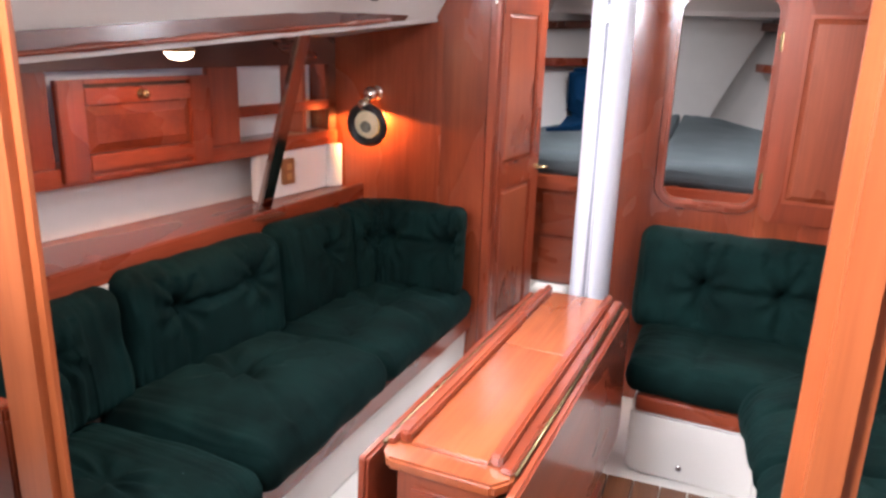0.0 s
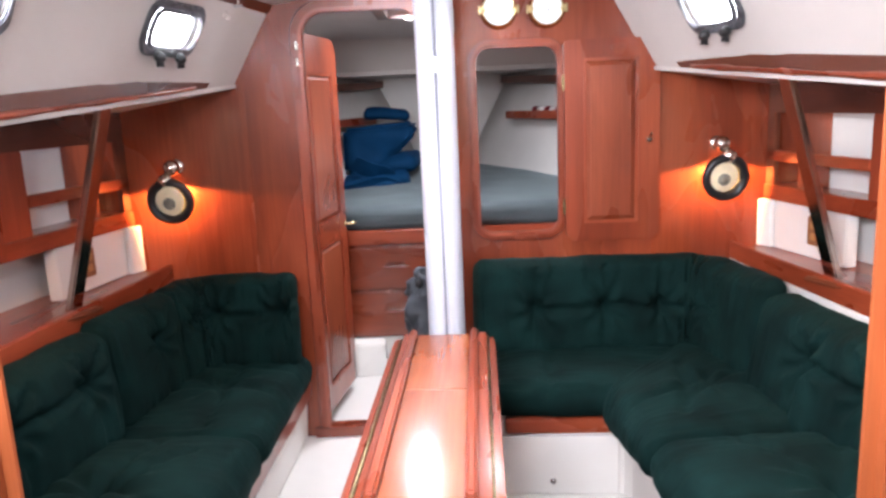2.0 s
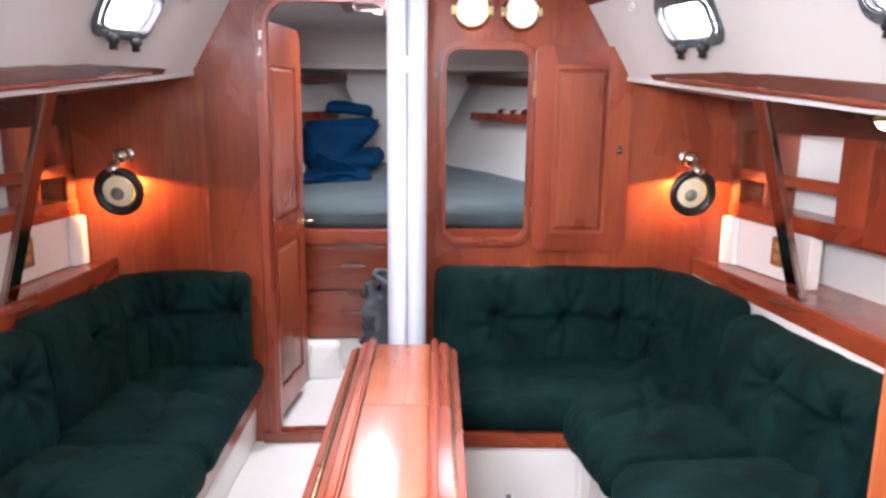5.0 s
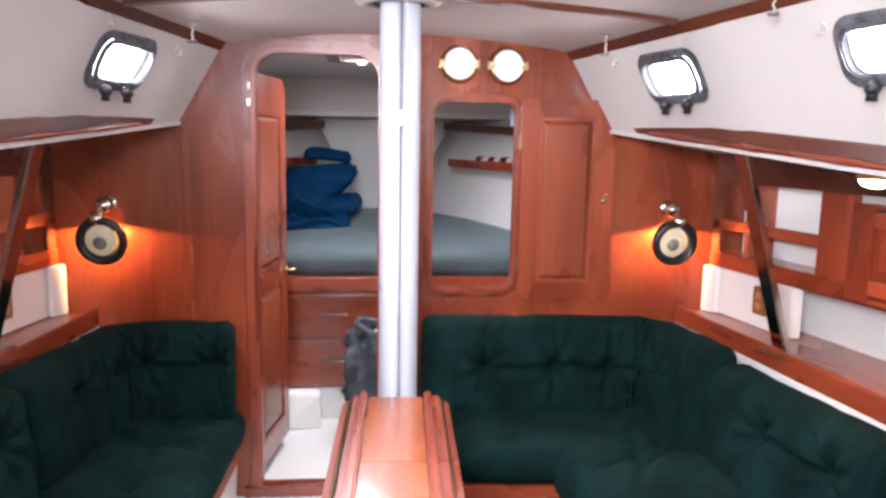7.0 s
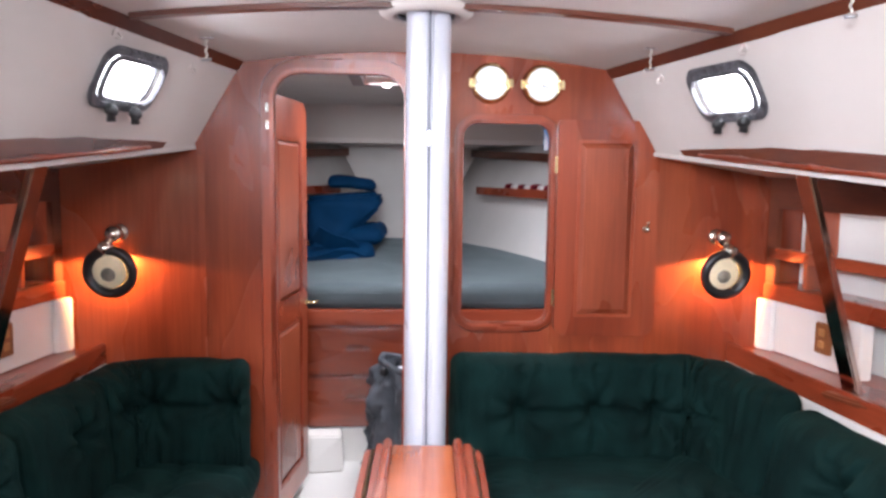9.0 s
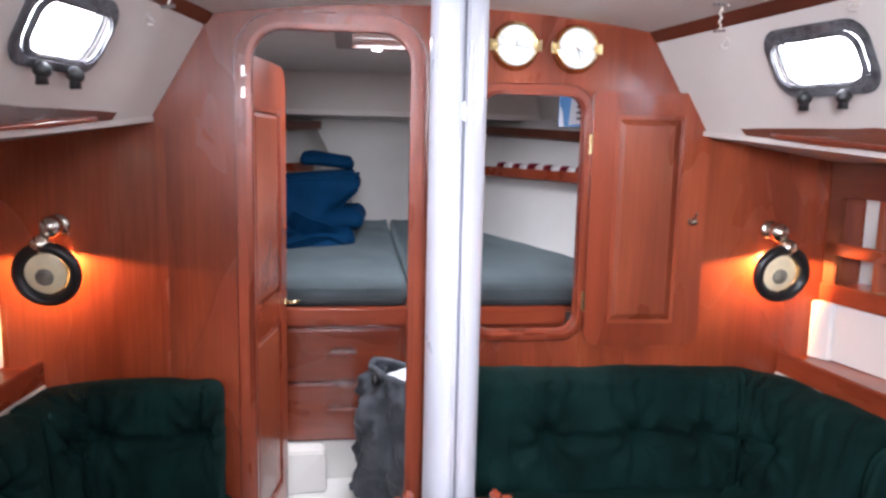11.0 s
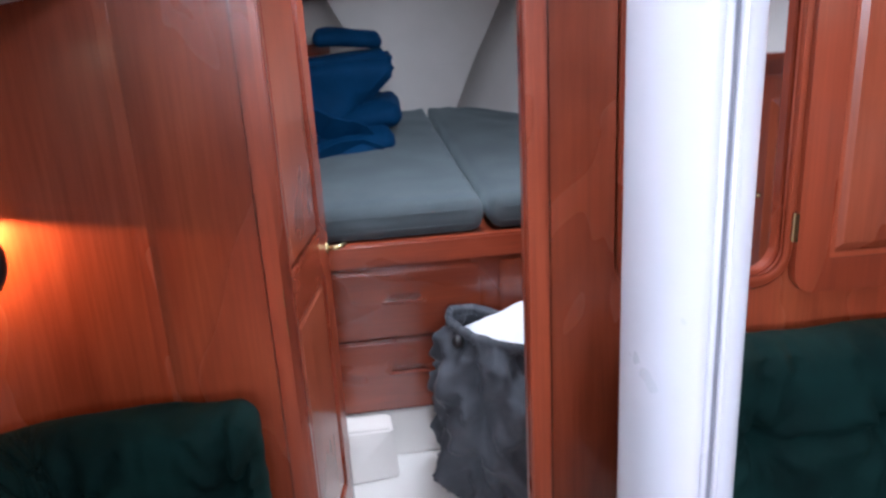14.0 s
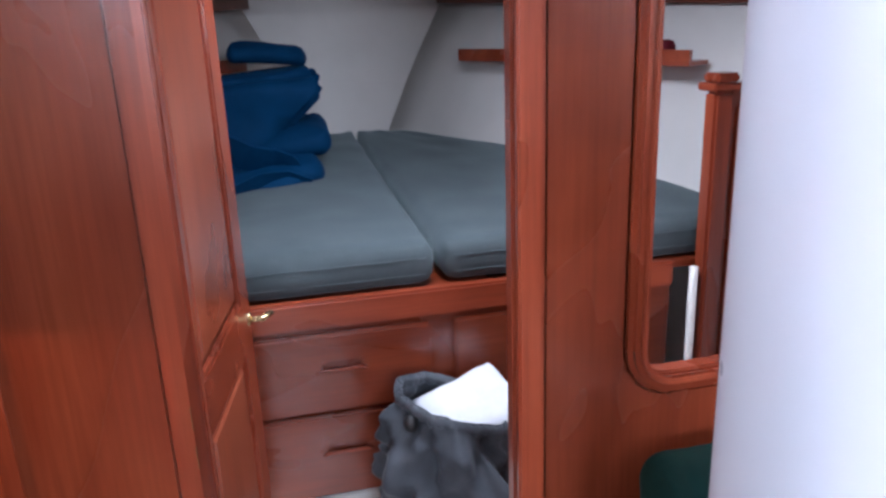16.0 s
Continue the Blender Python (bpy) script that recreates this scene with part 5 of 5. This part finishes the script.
def fore_shelf(s):
    t = thing("berth_shelf", (s * 0.75, 1.7, 1.18), "small cherry shelf along the hull over the berth", "shelf")
    def hx(k):
        return s * (0.30 + (1.28 - 0.30) * k + 0.14 * math.sin(math.pi * k)), 2.69 + (0.033 - 2.69) * k
    ks = [0.16 + 0.40 * i / 8 for i in range(9)]
    rows = []
    bm = bmesh.new()
    for k in ks:
        x, y = hx(k)
        d = Vector((-s, -0.5, 0)).normalized() * (0.11 if s > 0 else 0.07)
        rows.append([bm.verts.new(q) for q in ((x, y, 1.240), (x + d.x, y + d.y, 1.240), (x + d.x, y + d.y, 1.290), (x + d.x * 0.86, y + d.y * 0.86, 1.290), (x + d.x * 0.86, y + d.y * 0.86, 1.255), (x, y, 1.255))])
    for a, b in zip(rows, rows[1:]):
        for k in range(6):
            bm.faces.new((a[k], a[(k + 1) % 6], b[(k + 1) % 6], b[k]))
    bm.faces.new(rows[0]), bm.faces.new(rows[-1][::-1])
    bmesh.ops.recalc_face_normals(bm, faces=bm.faces)
    part("shelf_board", bm, WX, t)
    u = thing("beam_shelf", (s * 0.8, 1.7, 1.42), "dark mahogany strip along the hull under the side deck", "trim", kind="structure")
    bm = bmesh.new()
    rows = []
    for k in [0.02 + 0.9 * i / 12 for i in range(13)]:
        x = s * (0.44 + (1.36 - 0.44) * k + 0.14 * math.sin(math.pi * k) - 0.006)
        y = 2.70 + (0.033 - 2.70) * k - 0.02
        z = 1.542 - 0.075 * k * 1.6
        rows.append([bm.verts.new(q) for q in ((x, y, z - 0.05), (x - s * 0.03, y - 0.015, z - 0.05), (x - s * 0.03, y - 0.015, z), (x, y, z))])
    for a, b in zip(rows, rows[1:]):
        for k in range(4):
            bm.faces.new((a[k], a[(k + 1) % 4], b[(k + 1) % 4], b[k]))
    bm.faces.new(rows[0]), bm.faces.new(rows[-1][::-1])
    bmesh.ops.recalc_face_normals(bm, faces=bm.faces)
    part("strip", bm, DKX, u)


for s in (-1, 1):
    fore_shelf(s)


def striped_cloth():
    t = thing("striped_cloth", (0.85, 1.5, 1.205), "rolled maroon and white striped cloth on the berth shelf", "cloth")
    n = 11
    for i in range(n):
        k0, k1 = 0.26 + 0.26 * i / n, 0.26 + 0.26 * (i + 1) / n
        pts = []
        for k in (k0, (k0 + k1) / 2, k1):
            x = 0.30 + 0.98 * k + 0.14 * math.sin(math.pi * k)
            pts.append((x - 0.055, 2.69 - 2.657 * k - 0.02, 1.291))
        part("stripe", tube(pts, 0.030 + 0.003 * math.sin(i * 2.1), 12, 0.9), MAROON if i % 2 == 0 else STRIPE, t, "maroon stripe" if i % 2 == 0 else "off-white stripe", True)


striped_cloth()


def locker_post():
    t = thing("hanging_locker", (0.71, 0.77, 0.0), "cherry hanging locker with a panel door beside the berth", "locker")
    part("post", box(0.700, 0.755, 0.755, 0.81, 0.0, 1.20, 0.008), WZ, t)
    part("cap", box(0.695, 0.762, 0.745, 0.815, 1.223, 1.248, 0.006), WZ, t)
    part("face", box(0.756, 1.10, 0.772, 0.79, 0.0, 1.20, 0.002), WZ, t)
    d = part("door", box(0.775, 1.06, 0.758, 0.7715, 0.10, 1.16, 0.004), WZ, t, "cherry locker door with a raised panel")
    part("panel", raised_panel(t, 0.825, 1.01, 0.17, 1.09, 0.7575, -1, PZ, 0.007, 0.022), PZ, d)
    part("knob", lathe([(0, 0), (0.011, 0), (0.011, 0.003), (0.005, 0.006), (0.005, 0.013), (0.010, 0.018), (0, 0.023)], pose(0.797, 0.758, 0.80, 90), 16), BRASS, d, "small brass knob", True)
    part("top", box(0.690, 1.10, 0.745, 0.83, 1.201, 1.222, 0.004), WX, t)
    t.matrix_world = Matrix.Translation((0.738, 0.77, 0.0))
    single("pipe", tube([(0.706, 0.77, 0.0), (0.706, 0.77, 0.725)], 0.012, 10), GEL, (0.706, 0.77, 0), "white pipe standing beside the locker post", "pipe", smooth=True)


locker_post()

# photograph hanging in the forward cabin
def picture_card():
    t = thing("picture_card", (0.60, 0.64, 1.46), "small blue and white boat photograph hanging in the forward cabin", "picture")
    y = 0.64
    part("card", box(0.535, 0.672, y, y + 0.003, 1.462, 1.61, 0.0005, 1), plain("photo_sky", (0.10, 0.30, 0.62), 0.4, var=0.2), t)
    part("sail_shape", prism([(0.575, y - 0.0015, 1.470), (0.645, y - 0.0015, 1.476), (0.628, y - 0.0015, 1.53), (0.60, y - 0.0015, 1.60), (0.585, y - 0.0015, 1.60)], (0, 0.001, 0)), DIAL, t, "pale shape in the photograph")
    part("pale_edge", prism([(0.536, y - 0.0015, 1.463), (0.556, y - 0.0015, 1.463), (0.549, y - 0.0015, 1.52), (0.537, y - 0.0015, 1.545)], (0, 0.001, 0)), DIAL, t)
    for k in range(3):
        part("bar", box(0.604, 0.622, y - 0.003, y - 0.002, 1.49 + 0.022 * k, 1.50 + 0.022 * k, 0), INK, t, "small dark mark")
    part("cord", tube([(0.60, y + 0.0015, 1.608), (0.60, y + 0.0015, 1.796)], 0.0015, 6), ROPE, t)
    t.matrix_world = Matrix.Translation((0.613, 0.64, 1.487))


picture_card()

# ---- blue canvas bundle on the berth ----
def bundle():
    t = thing("canvas_bundle", (-0.50, 1.55, 0.83), "folded bright blue canvas bundle with loose straps on the mattress", "canvas bundle")

    def lump(c, L, H, T, rot, seed, fold=0.008, taper=0.0):
        m = Matrix.Translation(c) @ Euler([radians(a) for a in rot]).to_matrix().to_4x4()
        return padding(L, H, T, min(T, H, L) * 0.45, lambda x, y, z: m @ Vector((x * (1 + taper * (z / T)), y * (1 + 0.3 * taper * (z / T)), z + 0.012 * math.sin(x * 9 + seed))), (), [(-L / 3, -H / 3, L / 3, H / 4, 0.012, 0.02)], 0.012, fold, seed, 26, 18, 8)

    part("bottom_fold", lump((-0.43, 1.50, 0.885), 0.38, 0.34, 0.09, (6, -4, 8), 31), BLUE, t, smooth=True)
    part("middle_fold", lump((-0.37, 1.60, 0.945), 0.40, 0.32, 0.10, (0, -8, -6), 32), BLUE, t, smooth=True)
    prof = [(-0.60, 0.93), (-0.40, 0.90), (-0.355, 0.955), (-0.285, 1.04), (-0.195, 1.135), (-0.185, 1.18), (-0.21, 1.222), (-0.60, 1.19)]
    bm = prism([(x, 1.46, z) for x, z in prof], (0, 0.28, 0), 0.022)
    bmesh.ops.triangulate(bm, faces=bm.faces)
    bmesh.ops.subdivide_edges(bm, edges=bm.edges, cuts=3, use_grid_fill=True)
    for v in bm.verts:
        q = v.co
        k = noise.noise(Vector((q.x * 9, q.y * 9, q.z * 9))) * 0.016 + noise.noise(Vector((q.x * 4 + q.z * 16, 3, q.y * 5))) * 0.014
        v.co += Vector((0.4 * k, -k, 0.5 * k))
    part("main_fold", bm, BLUE, t, smooth=True)
    part("top_roll", lump((-0.36, 1.64, 1.262), 0.27, 0.12, 0.066, (0, 1, 2), 34, 0.003), BLUE, t, "tight blue roll", True)
    def strap(pts, w):
        bm = bmesh.new()
        rows = []
        P_ = [Vector(p) for p in pts]
        for i, p in enumerate(P_):
            d = (P_[min(i + 1, len(P_) - 1)] - P_[max(0, i - 1)]).normalized()
            sdv = Vector((0, -0.4, 1)).cross(d).cross(d).normalized() * w
            n = d.cross(sdv).normalized() * 0.004
            rows.append([bm.verts.new(q) for q in (p - sdv - n, p + sdv - n, p + sdv + n, p - sdv + n)])
        for a, b in zip(rows, rows[1:]):
            for k in range(4):
                bm.faces.new((a[k], a[(k + 1) % 4], b[(k + 1) % 4], b[k]))
        bm.faces.new(rows[0]), bm.faces.new(rows[-1][::-1])
        bmesh.ops.recalc_face_normals(bm, faces=bm.faces)
        return bm
    part("strap", strap([(-0.52, 1.36, 1.01), (-0.46, 1.36, 0.97), (-0.40, 1.38, 0.945), (-0.34, 1.40, 0.90), (-0.29, 1.40, 0.862)], 0.048), BLUE, t, "loose blue strap")
    part("strap", strap([(-0.40, 1.38, 0.95), (-0.37, 1.37, 0.97), (-0.33, 1.37, 0.95), (-0.30, 1.38, 0.905)], 0.02), BLUE, t, "loose blue strap end")
    part("strap", strap([(-0.62, 1.28, 0.845), (-0.50, 1.31, 0.86), (-0.42, 1.335, 0.885), (-0.35, 1.36, 0.88), (-0.28, 1.36, 0.85)], 0.045), BLUE, t, "loose blue strap")
    t.matrix_world = Matrix.Translation((-0.2, 1.6, 0.874)) @ Matrix.Diagonal((1.12, 1.9, 1.06, 1)) @ Matrix.Translation((0.2, -1.36, -0.862)) @ Matrix.Translation((-0.50, 1.55, 0.83))


bundle()

# ---- grey bag on the fore cabin floor ----
def duffel():
    t = thing("duffel_bag", (-0.035, 0.60, 0.0), "crumpled grey nylon bag standing open with a white sheet inside", "bag")
    bm = bmesh.new()
    n, rows = 110, []
    for i in range(61):
        k = i / 60
        z = 0.002 + 0.525 * k
        row = []
        for j in range(n):
            a = 2 * math.pi * j / n
            r = 0.165 * (0.90 + 0.16 * math.sin(math.pi * min(1, k * 1.1)) - 0.10 * smoothstep(0.75, 1.0, k))
            fold = 0.016 * math.sin(a * 5 + 5 * k + 1.3 * math.sin(7 * k)) + 0.009 * math.sin(a * 9 - 8 * k + 2 * math.sin(5 * k)) + 0.006 * math.sin(a * 17 + 13 * k) + 0.020 * noise.noise(Vector((math.cos(a) * 3, math.sin(a) * 3, k * 7)))
            ridge = 1 - 2 * abs(noise.noise(Vector((math.cos(a) * 3.4 + k * 5.0, math.sin(a) * 3.4 + k * 3.0, k * 2.0 + 4))))
            fold = 1.5 * fold + 0.020 * (ridge ** 3 if ridge > 0 else 0) - 0.006 * abs(noise.noise(Vector((math.cos(a) * 6, math.sin(a) * 6, k * 9))))
            fold *= 1 - 0.75 * smoothstep(0.82, 1.0, k)
            fold += 0.030 * (0.35 - abs(noise.noise(Vector((math.cos(a) * 2.2 + k * 2.4, math.sin(a) * 2.2 - k * 1.5, k * 3.0))))) * math.sin(math.pi * min(1, k * 1.15))
            crush = 0.02 * noise.noise(Vector((math.cos(a) * 1.5, math.sin(a) * 1.5, k * 14)))
            lift = (0.05 * math.cos(a - 3.1)) * k
            row.append(bm.verts.new((-0.035 + (r + fold + crush) * math.cos(a), 0.60 + (r + fold) * 0.92 * math.sin(a), z + lift)))
        rows.append(row)
    for a, b in zip(rows, rows[1:]):
        for j in range(n):
            bm.faces.new((a[j], a[(j + 1) % n], b[(j + 1) % n], b[j]))
    inner = [bm.verts.new(Vector((-0.035, 0.60, v.co.z - 0.02)).lerp(v.co - Vector((0, 0, 0.012)), 0.9)) for v in rows[-1]]
    for j in range(n):
        bm.faces.new((rows[-1][j], rows[-1][(j + 1) % n], inner[(j + 1) % n], inner[j]))
    bm.faces.new(rows[0][::-1])
    bmesh.ops.recalc_face_normals(bm, faces=bm.faces)
    rim = [tuple(v.co + Vector((0, 0, -0.020))) for v in rows[-1]]
    part("bag_body", bm, BAG, t, smooth=True)
    part("drawstring_hem", tube(rim + rim[:2], [0.007 + 0.0022 * math.sin(q * 2.3) for q in range(len(rim) + 2)], 8, 2.0), BAG, t, "gathered drawstring hem", True)
    part("drawstring_knot", lathe([(0.018 * math.sin(math.pi * i / 8), -0.022 * math.cos(math.pi * i / 8)) for i in range(9)], Matrix.Translation((-0.155, 0.53, 0.515)), 12), BLACK, t, smooth=True)
    m = Matrix.Translation((0.020, 0.63, 0.452)) @ Euler((radians(10), radians(-13), radians(12))).to_matrix().to_4x4()
    part("folded_sheet", padding(0.25, 0.225, 0.08, 0.022, lambda x, y, z: m @ Vector((x, y, z)), (), [(-0.1, 0, 0.1, 0.03, 0.008, 0.02)], 0.02, 0.004, 41, 20, 18, 5), WHITEC, t, "folded white sheet", True)
    part("olive_flap", padding(0.20, 0.10, 0.02, 0.009, lambda x, y, z: Vector((-0.15 + z * 0.9 - 0.03, 0.60 + x, 0.38 + y)), (), (), 0.005, 0.004, 42, 12, 10, 4), OLIVE, t, "olive green lining flap", True)


duffel()
